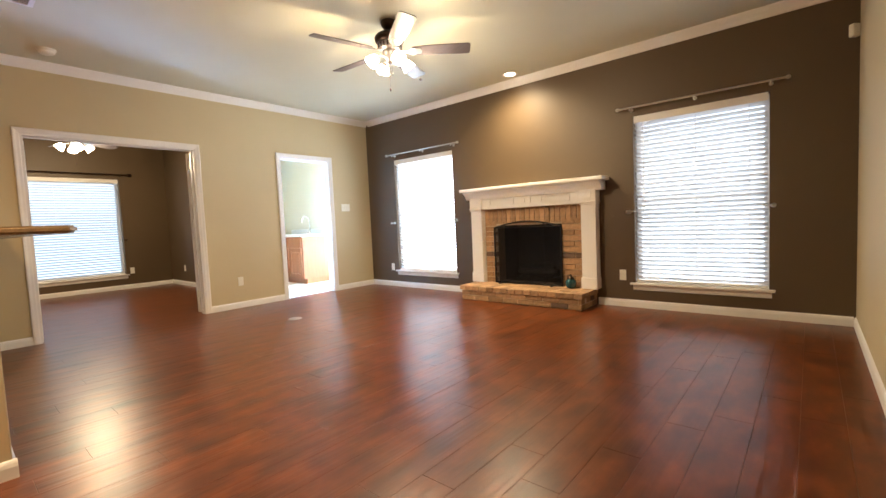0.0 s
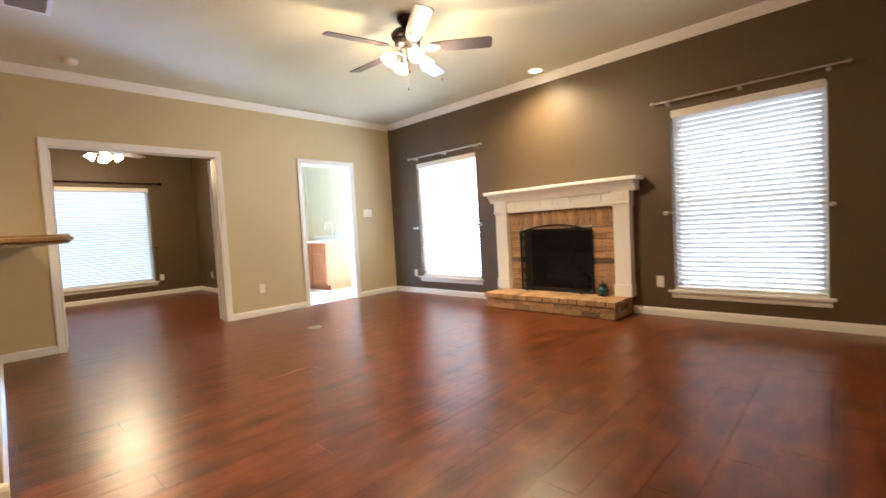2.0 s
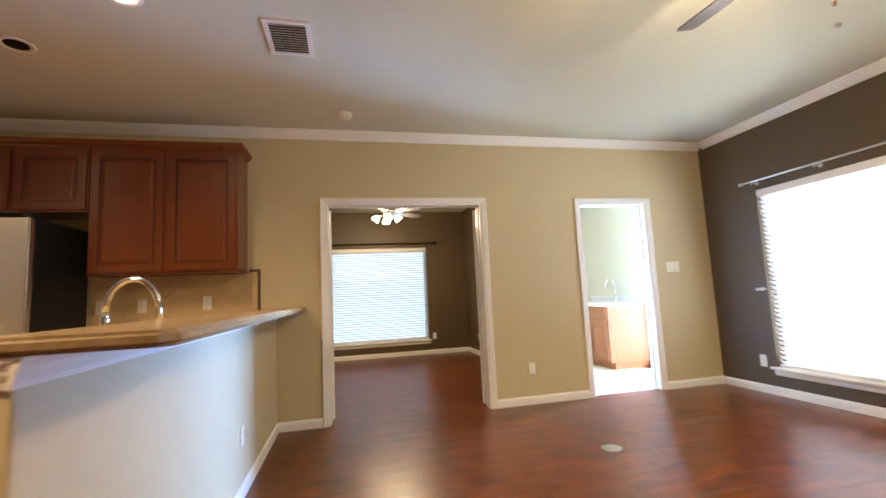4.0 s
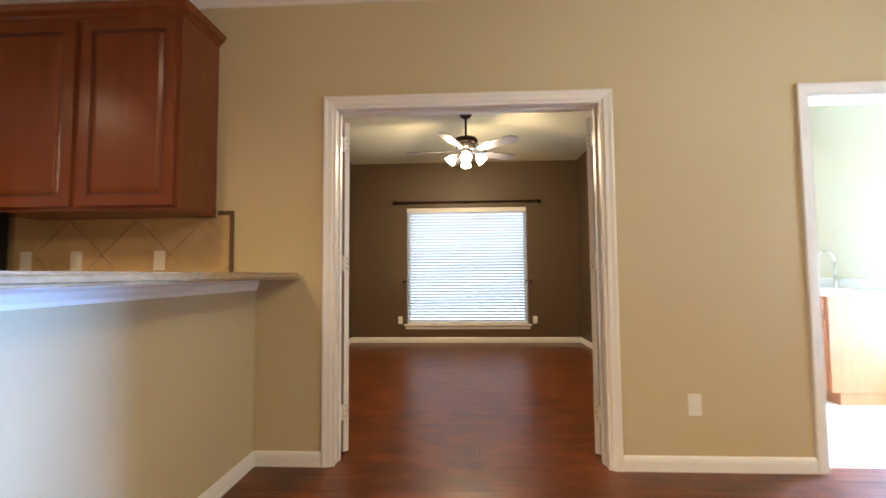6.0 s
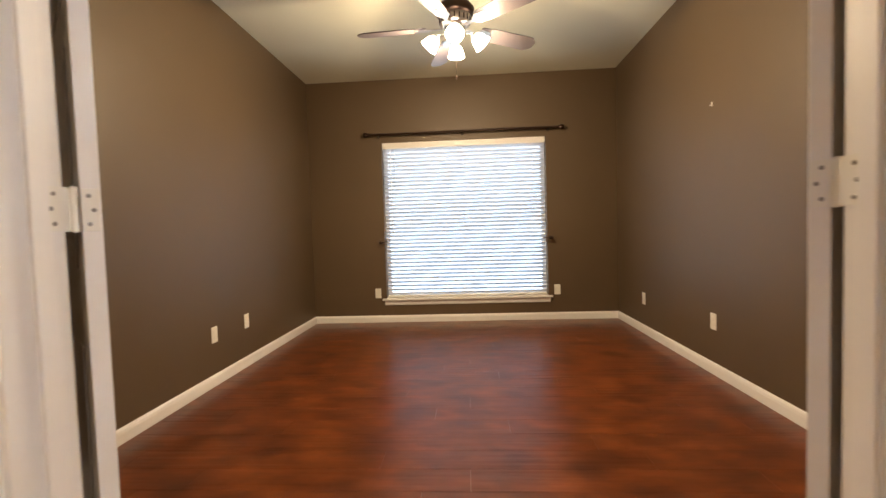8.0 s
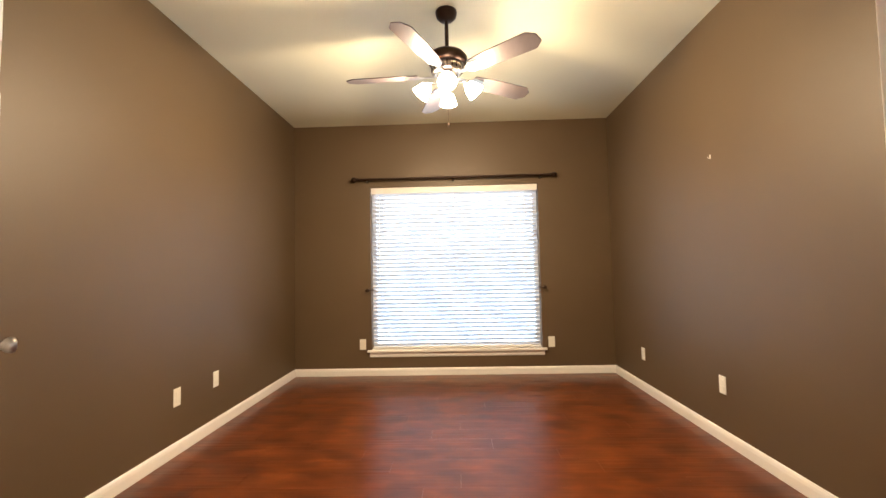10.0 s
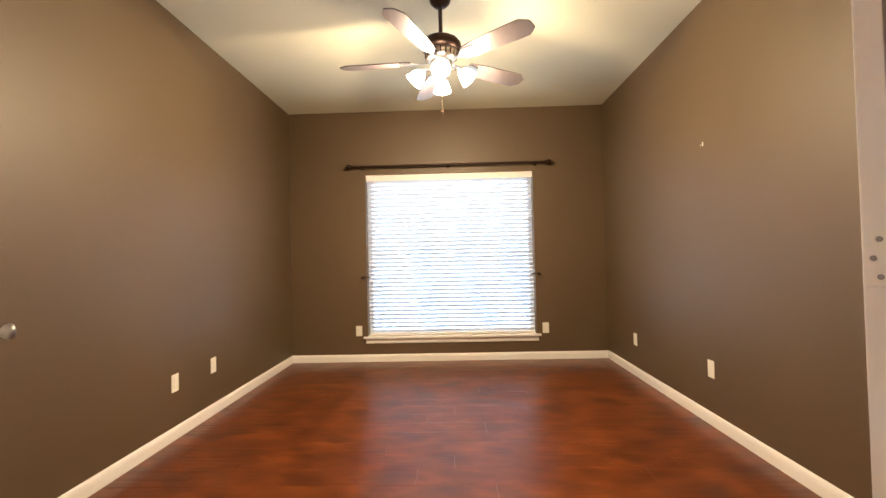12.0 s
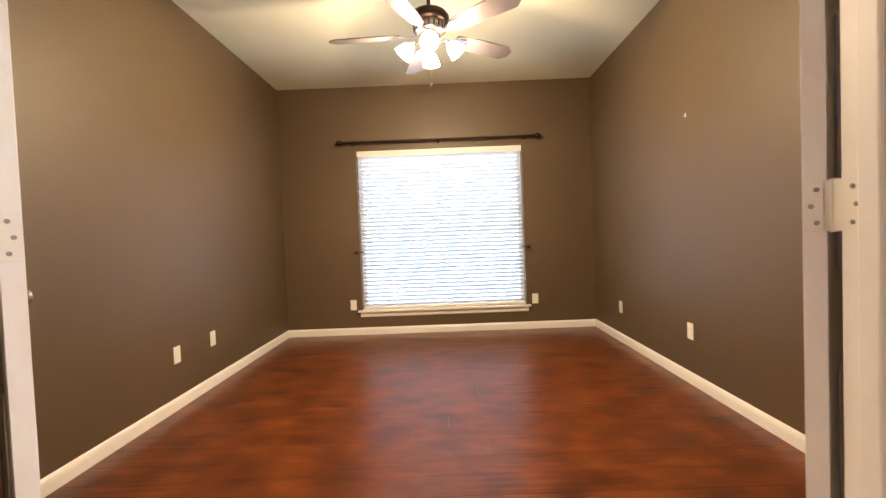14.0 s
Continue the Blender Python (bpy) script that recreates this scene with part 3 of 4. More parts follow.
def fan(x, y, z, first, shade_turn, rise, reach, clip, glass, watts, down, label):
    """rise: how much the motor sits higher than on a long downrod; down: the share that the open shades throw to the floor; clip: how much the blades' corners are cut."""
    f = thing("ceiling_fan", (x, y, z), label, "ceiling fan", "ceiling fans")
    part("canopy", lathe([(0.068, 0), (0.07, -0.012), (0.064, -0.04), (0.042, -0.062), (0.02, -0.07)], 28), BRONZE, f, "", True)
    part("downrod", rod((0, 0, -0.07), (0, 0, -0.20 + rise), 0.013), BRONZE, f)
    lift = lambda prof: [(r, h + rise) for r, h in prof]
    part("motor_housing", lathe(lift([(0.03, -0.19), (0.06, -0.20), (0.11, -0.215), (0.13, -0.24), (0.125, -0.268), (0.105, -0.285)]), 32), BRONZE, f, "", True)
    part("motor_band", lathe(lift([(0.104, -0.28), (0.098, -0.335), (0.075, -0.35)]), 32), NICKEL, f, "brushed nickel vented band", True)
    for k in range(20):
        bm = box(0.096, 0.104, -0.004, 0.004, -0.33 + rise, -0.295 + rise)
        bmesh.ops.rotate(bm, verts=bm.verts, matrix=Matrix.Rotation(radians(18 * k), 3, "Z"))
        part("vent_slot", bm, BRONZE, f)
    zb = -0.352 + rise
    w = 0.07
    outline = [(0.19, -w * 0.75), (0.33, -w * 0.93), (reach - clip, -w), (reach, -w + clip * 0.8), (reach, w - clip * 0.8), (reach - clip, w), (0.33, w * 0.93), (0.19, w * 0.75)]
    for k in range(5):
        a = first + 72 * k
        bm = prism(outline, -0.003, 0.003)
        bmesh.ops.bevel(bm, geom=[e for e in bm.edges if abs(e.verts[0].co.z - e.verts[1].co.z) > 0.001], offset=0.005, segments=2, affect="EDGES")
        bmesh.ops.transform(bm, matrix=pose(0, 0, zb, 0, 0, a) @ pose(0, 0, 0, -13, 0, 0), verts=bm.verts)
        part("blade", bm, BLADE, f)
        bm = prism([(0.085, -0.016), (0.15, -0.012), (0.19, -0.042), (0.265, -0.034), (0.275, 0), (0.265, 0.034), (0.19, 0.042), (0.15, 0.012), (0.085, 0.016)], 0.0035, 0.008)
        bmesh.ops.transform(bm, matrix=pose(0, 0, zb, 0, 0, a) @ pose(0, 0, -0.012, -13, 0, 0), verts=bm.verts)
        part("blade_iron", bm, NICKEL, f)
    part("light_hub", lathe(lift([(0.07, -0.35), (0.062, -0.375), (0.045, -0.40), (0.05, -0.425), (0.03, -0.45), (0.012, -0.462)]), 28), NICKEL, f, "brushed nickel light fitting", True)
    for k in range(4):
        a = radians(shade_turn + 90 * k)
        c, s = math.cos(a), math.sin(a)
        arm = part("arm", tube([(q * c, q * s, h + rise) for q, h in ((0.03, -0.41), (0.07, -0.40), (0.10, -0.395), (0.118, -0.405))], 0.008, 8), NICKEL, f, "brushed nickel lamp arm")
        m = pose(0.115 * c, 0.115 * s, -0.40 + rise, 0, 0, math.degrees(a)) @ pose(0, 0, 0, 0, 138, 0)
        bulb("fan_bulb", (x + 0.196 * c, y + 0.196 * s, z - 0.490 + rise), watts / 4, 0.022, (1.0, 0.70, 0.38))
        part("socket_cup", lathe([(0.012, 0), (0.024, 0.008), (0.026, 0.03)], 16, None, m), NICKEL, arm)
        part("shade", lathe([(0.026, 0.022), (0.036, 0.032), (0.045, 0.052), (0.05, 0.075), (0.058, 0.098), (0.055, 0.096), (0.03, 0.055)], 20, None, m), glass, arm, "lit white frosted glass shade", True)
    bulb("fan_bulbs_down", (x, y, z - 0.54 + rise), watts * down, 0.09, (1.0, 0.70, 0.40), 165)
    for dx, ln in ((0.015, 0.07), (-0.015, 0.20)):
        ch = part("pull_chain", rod((dx, 0, -0.455 + rise), (dx, 0, -0.455 - ln + rise), 0.0011, 6), BRONZE, f)
        part("pull_bob", lathe([(0.002, 0), (0.006, -0.006), (0.007, -0.018), (0.003, -0.028)], 10, None, pose(dx, 0, -0.455 - ln + rise)), BRONZE, ch)


fan(-2.80, 2.87, ZL, 40, 70, 0.10, 0.69, 0.02, SHADE, 46, 0.7, "dark bronze five-blade ceiling fan with four lit shades")
fan(-7.985, 1.59, ZS, 50, 0, -0.071, 0.66, 0.05, SHADE2, 73, 0.03, "bronze five-blade ceiling fan with four lit shades in the study")


def recessed(x, y, lit, label):
    r = thing("recessed_light", (x, y, ZL), label, "ceiling light", "recessed lights")
    part("trim_ring", lathe([(0.062, 0.004), (0.062, -0.001), (0.09, -0.006), (0.094, -0.002), (0.094, 0.0)], 32), WHITE, r, "", True)
    # when unlit, a black disc stands in for the shaded hollow
    part("lens", lathe([(0.061, -0.0015), (0.05, -0.004), (0.0, -0.006)], 28), CAN if lit else BLACK, r, "lit lens" if lit else "black disc for the shade inside the unlit can")


recessed(-2.80, 4.83, True, "lit white recessed ceiling light above the mantel")
recessed(-3.99, -0.11, True, "one of three lit white recessed lights over the kitchen, two added unseen")
recessed(-4.55, -0.92, False, "unlit dark recessed ceiling can over the kitchen")
bulb("mantel_downlight", (-2.80, 4.64, ZL - 0.03), 125, 0.10, (1.0, 0.74, 0.42), 160)
bulb("kitchen_down_and_fill_light", (-3.99, -0.11, ZL - 0.02), 75, 0.07, (1.0, 0.66, 0.33), 150)
# unseen light added to brighten the bar's end and the cabinets
recessed(-1.90, -0.90, True, "one of three lit white recessed lights over the kitchen, two added unseen")
bulb("kitchen_down_and_fill_light", (-1.90, -0.90, ZL - 0.02), 300, 0.07, (1.0, 0.66, 0.33), 150)
# another added light out of view, fills the rest of the kitchen
recessed(-3.60, -1.90, True, "one of three lit white recessed lights over the kitchen, two added unseen")
bulb("kitchen_down_and_fill_light", (-3.60, -1.90, ZL - 0.02), 200, 0.07, (1.0, 0.66, 0.33), 150)

smoke = thing("smoke_detector", (-5.35, 1.0, ZL), "round white smoke detector on the ceiling", "smoke detector")
part("base", lathe([(0.07, 0), (0.07, -0.012), (0.066, -0.014)], 28), PLASTIC, smoke)
part("cover", lathe([(0.062, -0.014), (0.06, -0.03), (0.045, -0.042), (0.0, -0.045)], 28), PLASTIC, smoke, "", True)
tiny = thing("sprinkler_cap", (-3.63, 4.15, ZL), "small grey dome on the ceiling", "sensor")
part("dome", lathe([(0.02, 0), (0.02, -0.006), (0.014, -0.018), (0.005, -0.024)], 16), NICKEL, tiny, "", True)

vent = thing("ceiling_vent", (-4.265, 0.68, ZL), "white louvred air vent in the ceiling", "air vent")
bm = bmesh.new()
for b in ((-0.18, 0.18, -0.135, -0.105), (-0.18, 0.18, 0.105, 0.135), (-0.18, -0.15, -0.105, 0.105), (0.15, 0.18, -0.105, 0.105)):
    box(*b, -0.008, 0, 0, bm)
part("frame", bm, WHITE, vent)
# no duct is cut: its shade is this black sheet on the ceiling
part("backing", box(-0.15, 0.15, -0.105, 0.105, -0.0015, 0), BLACK, vent, "black sheet for the shade in the duct")
for k in range(12):
    x = -0.14 + k * 0.0255
    bm = box(-0.009, 0.009, -0.105, 0.105, -0.001, 0.001)
    bmesh.ops.transform(bm, matrix=pose(x, 0, -0.008, 0, 40, 0), verts=bm.verts)
    part("slat", bm, WHITE, vent)

sensor = thing("alarm_sensor", pose(XR - 0.035, YW - 0.035, 2.37, 0, 0, 45), "small white alarm sensor in the wall corner", "alarm sensor")
part("body", box(-0.03, 0.03, -0.022, 0.022, -0.05, 0.05, 0.008), PLASTIC, sensor)
part("lens", box(-0.02, 0.02, -0.026, -0.021, -0.035, 0.01, 0.002), PLASTIC, sensor, "pale lens")
hook = thing("picture_hook", (-8.18, SY1, 1.87), "small white picture hook on the study wall", "hook")
part("plate", box(-0.006, 0.006, -0.003, 0, -0.014, 0.014, 0.001), PLASTIC, hook)
part("prong", tube([(0, -0.003, -0.008), (0, -0.014, -0.012), (0, -0.016, -0.002)], 0.002, 6), NICKEL, hook)
plate = thing("floor_outlet", (-4.455, 2.77, 0.0), "round pale metal outlet cover set in the floor", "floor outlet")
part("ring", lathe([(0.075, 0.0), (0.075, 0.003), (0.068, 0.006), (0.055, 0.006)], 32), NICKEL, plate)
part("lid", lathe([(0.054, 0.0), (0.054, 0.005), (0.0, 0.0055)], 32), NICKEL, plate)

# ---- fireplace ----
HX0, HX1, HY, HZ = -3.50, -1.885, 4.60, 0.182


def brick_mesh(l, d, h):
    bm = box(0, l, 0, d, 0, h, 0.004)
    me = bpy.data.meshes.new("brick")
    bmesh.ops.recalc_face_normals(bm, faces=bm.faces)
    bm.to_mesh(me)
    bm.free()
    return me


BRICKS = {}


def brick(l, d, h, x, y, z, parent, dark=False):
    key = (round(l, 3), round(d, 3), round(h, 3), dark)
    if key not in BRICKS:
        BRICKS[key] = brick_mesh(l, d, h)
        BRICKS[key].materials.append(DARKBRICK if dark else BRICK)
    ob = new("brick", BRICKS[key])
    ob.parent = parent
    ob.matrix_basis = pose(x, y, z, random.uniform(-0.5, 0.5), random.uniform(-0.4, 0.4), random.uniform(-0.4, 0.4))


hearth = thing("hearth", (0, 0, 0), "raised tan brick fireplace hearth on the wooden floor", "hearth")
part("mortar", box(HX0 + 0.008, HX1 - 0.008, HY + 0.018, YW - 0.001, 0, HZ - 0.006), MORTAR, hearth)
for row, z in enumerate((0.006, 0.066)):
    x = HX0 + 0.004
    first = 0.2 if row == 0 else 0.1
    while x < HX1 - 0.03:
        l = min(first if x < HX0 + 0.01 else 0.2, HX1 - 0.004 - x)
        brick(l, 0.09, 0.052, x, HY + 0.008, z, hearth, random.random() < 0.06)
        x += l + 0.009
    for x in (HX0 + 0.001, HX1 - 0.092):
        y = HY + 0.108 + row * 0.05
        while y < YW - 0.05:
            d = min(0.1 if row else 0.2, YW - 0.004 - y)
            brick(0.09, d, 0.052, x, y, z, hearth, random.random() < 0.1)
            y += d + 0.009
y = HY - 0.012
for d in (0.2, 0.2, 0.04):
    x = HX0 - 0.012
    while x < HX1 - 0.04:
        l = min(0.094, HX1 + 0.012 - x)
        brick(l, d, 0.056, x, y, 0.126, hearth)
        x += l + 0.009
    y += d + 0.009

surround = thing("fireplace_surround", (0, 0, 0), "tan brick fireplace surround around the black firebox", "fireplace")
PX0, PX1 = -3.37, -2.02
SYF = YW - 0.05
bm = bmesh.new()
for b in ((PX0, FIREBOX[0], HZ, 1.155), (FIREBOX[1], PX1, HZ, 1.155), (FIREBOX[0], FIREBOX[1], FIREBOX[3], 1.155)):
    box(b[0], b[1], SYF + 0.012, YW - 0.001, b[2], b[3], 0, bm)
part("mortar", bm, MORTAR, surround)
for x0, x1 in ((PX0, FIREBOX[0]), (FIREBOX[1], PX1)):
    z, k = HZ + 0.006, 0
    while z < 0.94:
        ll = x1 - x0
        cut = (ll * 0.62, ll * 0.38) if k % 2 else (ll * 0.96,)
        x = x0 + 0.003
        for c in cut:
            brick(c - 0.006, 0.048, 0.058, x, SYF, z, surround, k == 5)
            x += c + 0.004
        z += 0.0675
        k += 1
x = PX0 + 0.004
while x < PX1 - 0.05:
    brick(0.058, 0.048, 0.19, x, SYF, 0.955, surround)
    x += 0.0675
fb = thing("firebox", (0, 0, 0), "sooty black metal firebox with ceramic logs", "fireplace")
bm = bmesh.new()
a, b, c, d = FIREBOX
back = YW + 0.5
for q in ((a - 0.02, b + 0.02, back, back + 0.02, c - 0.02, d + 0.02), (a - 0.02, a - 0.001, YW + 0.002, back, c, d), (b + 0.001, b + 0.02, YW + 0.002, back, c, d), (a - 0.02, b + 0.02, YW + 0.002, back, c - 0.02, c - 0.001), (a - 0.02, b + 0.02, YW + 0.002, back, d + 0.001, d + 0.02)):
    box(*q, 0, bm)
part("liner", bm, SOOT, fb)
part("grate", tube([(-3.0, 5.25, 0.25), (-2.5, 5.25, 0.25)], 0.012, 8), BLACK, fb)
for k in range(5):
    tube([(-2.98 + k * 0.12, 5.18, 0.30), (-2.98 + k * 0.12, 5.2, 0.25), (-2.98 + k * 0.12, 5.42, 0.25)], 0.008, 6, grate_bm := bmesh.new())
    part("grate_bar", grate_bm, BLACK, fb)
    part("foot", box(-2.985 + k * 0.12, -2.975 + k * 0.12, 5.3, 5.31, c, 0.25), BLACK, fb)
for p, q, r in (((-3.02, 5.28, 0.30), (-2.45, 5.26, 0.31), 0.045), ((-2.95, 5.38, 0.31), (-2.55, 5.36, 0.33), 0.05), ((-2.9, 5.3, 0.38), (-2.6, 5.36, 0.41), 0.035)):
    part("log", rod(p, q, r, 12), SOOT, fb, "grey ceramic log")

# screen: a black arched frame with fine mesh, standing on the hearth
scr = thing("fire_screen", (0, 0, 0), "black arched steel fire screen standing on the hearth", "fire screen")
sx0, sx1, sy = -3.205, -2.275, SYF - 0.03
arch = [(sx0 + (sx1 - sx0) * k / 16, sy, 0.905 + 0.07 * math.sin(math.pi * k / 16)) for k in range(17)]
part("arch_bar", tube(arch, 0.010, 8), BLACK, scr)
part("top_bar", tube([(sx0, sy, 0.905), (sx1, sy, 0.905)], 0.008, 8), BLACK, scr)
part("side_bar", tube([(sx0, sy, HZ + 0.003), (sx0, sy, 0.91)], 0.010, 8), BLACK, scr)
part("side_bar", tube([(sx1, sy, HZ + 0.003), (sx1, sy, 0.91)], 0.010, 8), BLACK, scr)
part("bottom_bar", tube([(sx0, sy, HZ + 0.014), (sx1, sy, HZ + 0.014)], 0.010, 8), BLACK, scr)
part("middle_bar", tube([(-2.50, sy, HZ + 0.014), (-2.50, sy, 0.96)], 0.006, 8), BLACK, scr)
for x in (-3.10, -2.38):
    part("foot", box(x - 0.012, x + 0.012, sy - 0.09, sy + 0.02, HZ + 0.004, HZ + 0.016, 0.003), BLACK, scr)
bm = bmesh.new()
for k in range(60):
    x = sx0 + 0.012 + k * 0.0154
    box(x - 0.0012, x + 0.0012, sy - 0.001, sy + 0.001, HZ + 0.02, 0.90, 0, bm)
for k in range(46):
    z = HZ + 0.022 + k * 0.0154
    box(sx0, sx1, sy + 0.001, sy + 0.003, z - 0.0012, z + 0.0012, 0, bm)
part("mesh", bm, BLACK, scr, "fine black wire mesh")

mantel = thing("fireplace_mantel", (0, 0, 0), "white painted wooden mantel with panelled frieze and pilasters", "mantel")
PY = YW - 0.12
for x0, x1 in ((-3.555, PX0), (PX1, -1.835)):
    p = part("pilaster", box(x0 + 0.008, x1 - 0.008, PY, YW - 0.001, HZ + 0.004, 1.30, 0.003), WHITE, mantel)
    part("plinth", box(x0, x1, PY - 0.012, YW - 0.002, HZ + 0.003, HZ + 0.13, 0.004), WHITE, p)
    part("capital", box(x0, x1, PY - 0.014, YW - 0.002, 1.135, 1.30, 0.004), WHITE, p)
    part("capital_moulding", box(x0 - 0.004, x1 + 0.004, PY - 0.022, YW - 0.003, 1.155, 1.178, 0.006), WHITE, p)
    part("block", box(x0 + 0.05, x1 - 0.05, PY - 0.022, PY - 0.012, 1.205, 1.275, 0.004), WHITE, p)
part("frieze", box(PX0 - 0.006, PX1 + 0.006, PY + 0.02, YW - 0.001, 1.15, 1.30, 0.002), WHITE, mantel)
part("frieze_rail", box(PX0, PX1, PY + 0.004, PY + 0.019, 1.152, 1.172, 0.003), WHITE, mantel)
for x0, x1 in ((-3.25, -2.88), (-2.74, -2.65), (-2.51, -2.14)):
    bm = bmesh.new()
    for q in ((x0, x1, 1.195, 1.207), (x0, x1, 1.263, 1.275), (x0, x0 + 0.012, 1.207, 1.263), (x1 - 0.012, x1, 1.207, 1.263)):
        box(q[0], q[1], PY + 0.006, PY + 0.021, q[2], q[3], 0, bm)
    part("panel_moulding", bm, WHITE, mantel)
part("cornice", run([(0, 1.29), (0.125, 1.29), (0.135, 1.31), (0.15, 1.335), (0.175, 1.36), (0.195, 1.375), (0.20, 1.39), (0, 1.39)], (-3.615, YW - 0.001), (-1.77, YW - 0.001), (0, -1)), WHITE, mantel)
part("shelf", box(-3.655, -1.725, YW - 0.225, YW - 0.001, 1.391, 1.432, 0.008), WHITE, mantel)

jar = thing("lidded_jar", (-2.145, 4.93, HZ + 0.002), "small teal glazed lidded jar on the hearth", "jar")
part("body", lathe([(0.036, 0), (0.052, 0.012), (0.064, 0.045), (0.06, 0.08), (0.04, 0.10), (0.034, 0.108)], 28), TEAL, jar, "", True)
part("lid", lathe([(0.04, 0.107), (0.042, 0.114), (0.03, 0.126), (0.01, 0.134), (0.012, 0.15), (0.004, 0.16)], 24), BRONZE, jar, "dark metal lid", True)

# ---- breakfast bar and kitchen ----
BX, BY0, BY1, BZ = -2.64, 0.255, 0.362, 1.04
structure(part("bar_half_wall", box(XW, BX, BY0, BY1, 0, BZ, 0.006), TAN), "khaki tan painted half wall under the breakfast bar", "wall")
baseboard((XW + 0.014, BY1), (BX, BY1), (0, 1))
baseboard((BX, BY0), (BX, BY1 + 0.014), (1, 0))
TRIM = [(0, 0), (0.007, 0), (0.009, 0.014), (0.014, 0.028), (0.016, 0.042), (0.022, 0.052), (0.022, 0.062), (0, 0.062)]
structure(part("bar_trim", run([(d, BZ - 0.062 + z) for d, z in TRIM], (XW, BY1), (BX + 0.02, BY1), (0, 1)), WHITE), "white moulding under the bar top", "trim")
structure(part("bar_end_trim", run([(d, BZ - 0.062 + z) for d, z in TRIM], (BX, BY0 - 0.01), (BX, BY1 + 0.001), (1, 0)), WHITE), "cream moulding at the head of the bar's end", "trim")
bar = thing("bar_top", (0, 0, 0), "speckled tan breakfast bar top on the half wall", "counter")
bm = prism([(XW + 0.001, 0.225), (-2.635, 0.225), (-2.61, 0.25), (-2.61, 0.62), (-2.645, 0.652), (XW + 0.001, 0.625)], BZ + 0.001, BZ + 0.037)
bmesh.ops.bevel(bm, geom=[e for e in bm.edges if abs(e.verts[0].co.z - e.verts[1].co.z) < 1e-5], offset=0.011, segments=3, affect="EDGES")
part("slab", bm, COUNTER, bar)
cover_plate(pose(-4.47, BY1, 0, 0, 0, 180), 0.355, 1, "ivory outlet on the bar's half wall", "outlet")

lower = thing("sink_counter", (0, 0, 0), "speckled tan kitchen counter behind the bar", "counter")
part("slab", box(-5.14, -2.70, -0.43, BY0 - 0.002, 0.875, 0.912, 0.008), COUNTER, lower)


def cabinet_door(x0, x1, y0, y1, z0, z1, out, mat, parent, knob=None):
    """A raised-panel door on a cabinet; out: 'x+', 'x-', 'y+' or 'y-', the way that it faces."""
    ax, s = out[0], 1 if out[1] == "+" else -1
    w = (y1 - y0) if ax == "x" else (x1 - x0)
    d = bmesh.new()
    r = 0.055
    for q in ((0, w, 0, r), (0, w, z1 - z0 - r, z1 - z0), (0, r, r, z1 - z0 - r), (w - r, w, r, z1 - z0 - r)):
        box(q[0], q[1], -0.019, 0, q[2], q[3], 0, d)
    m = {"x+": pose(x1, y0, z0, 0, 0, 90), "x-": pose(x0, y1, z0, 0, 0, -90), "y-": pose(x0, y0, z0), "y+": pose(x1, y1, z0, 0, 0, 180)}[out]
    bmesh.ops.transform(d, matrix=m, verts=d.verts)
    door = part("door", d, mat, parent)
    p = bmesh.new()
    rings = []
    for q, y in ((-0.001, -0.001), (-0.001, -0.010), (0.014, -0.010), (0.017, -0.0135), (0.034, -0.0175), (0.036, -0.0195)):
        a, b, c, e = r + q, w - r - q, r + q, z1 - z0 - r - q
        rings.append([p.verts.new(v) for v in ((a, y, c), (b, y, c), (b, y, e), (a, y, e))])
    for a, b in zip(rings, rings[1:]):
        for k in range(4):
            p.faces.new((a[k], a[(k + 1) % 4], b[(k + 1) % 4], b[k]))
    p.faces.new(rings[-1])
    p.faces.new(rings[0][::-1])
    bmesh.ops.recalc_face_normals(p, faces=p.faces)
    bmesh.ops.transform(p, matrix=m, verts=p.verts)
    part("panel", p, mat, door)
    edge = bmesh.new()
    for q in ((r, w - r, r, r + 0.008), (r, w - r, z1 - z0 - r - 0.008, z1 - z0 - r), (r, r + 0.008, r + 0.008, z1 - z0 - r - 0.008), (w - r - 0.008, w - r, r + 0.008, z1 - z0 - r - 0.008)):
        box(q[0], q[1], -0.0145, -0.0095, q[2], q[3], 0, edge)
    bmesh.ops.transform(edge, matrix=m, verts=edge.verts)
    part("bead", edge, GLAZE if mat is CHERRY else mat, door)
    return door


def upper_cabinet(y0, y1, z0, z1, depth, doors, label):
    c = thing("upper_cabinet", (0, 0, 0), label, "cabinet", "cherry wall cabinets")
    part("body", box(XW + 0.001, XW + depth, y0 + 0.0005, y1 - 0.0005, z0, z1, 0.002), CHERRY, c)
    w = (y1 - y0) / doors
    for k in range(doors):
        cabinet_door(0, XW + depth, y0 + k * w + 0.018, y0 + (k + 1) * w - 0.018, z0 + 0.02, z1 - 0.03, "x+", CHERRY, c)
    prof = [(0, 0), (0.004, 0), (0.01, 0.014), (0.03, 0.03), (0.042, 0.052), (0.042, 0.06), (0, 0.06)]
    part("cornice", run([(d, z1 - 0.002 + z) for d, z in prof], (XW + depth, y0), (XW + depth, y1 + (0.04 if y1 > 0 else 0)), (1, 0)), CHERRY, c)
    if y1 > 0:
        part("end_cornice", run([(d, z1 - 0.002 + z) for d, z in prof], (XW + 0.002, y1), (XW + depth, y1), (0, 1)), CHERRY, c)
    return c


upper_cabinet(-0.965, 0.118, 1.40, 2.42, 0.335, 2, "cherry wood wall cabinet with two raised-panel doors")
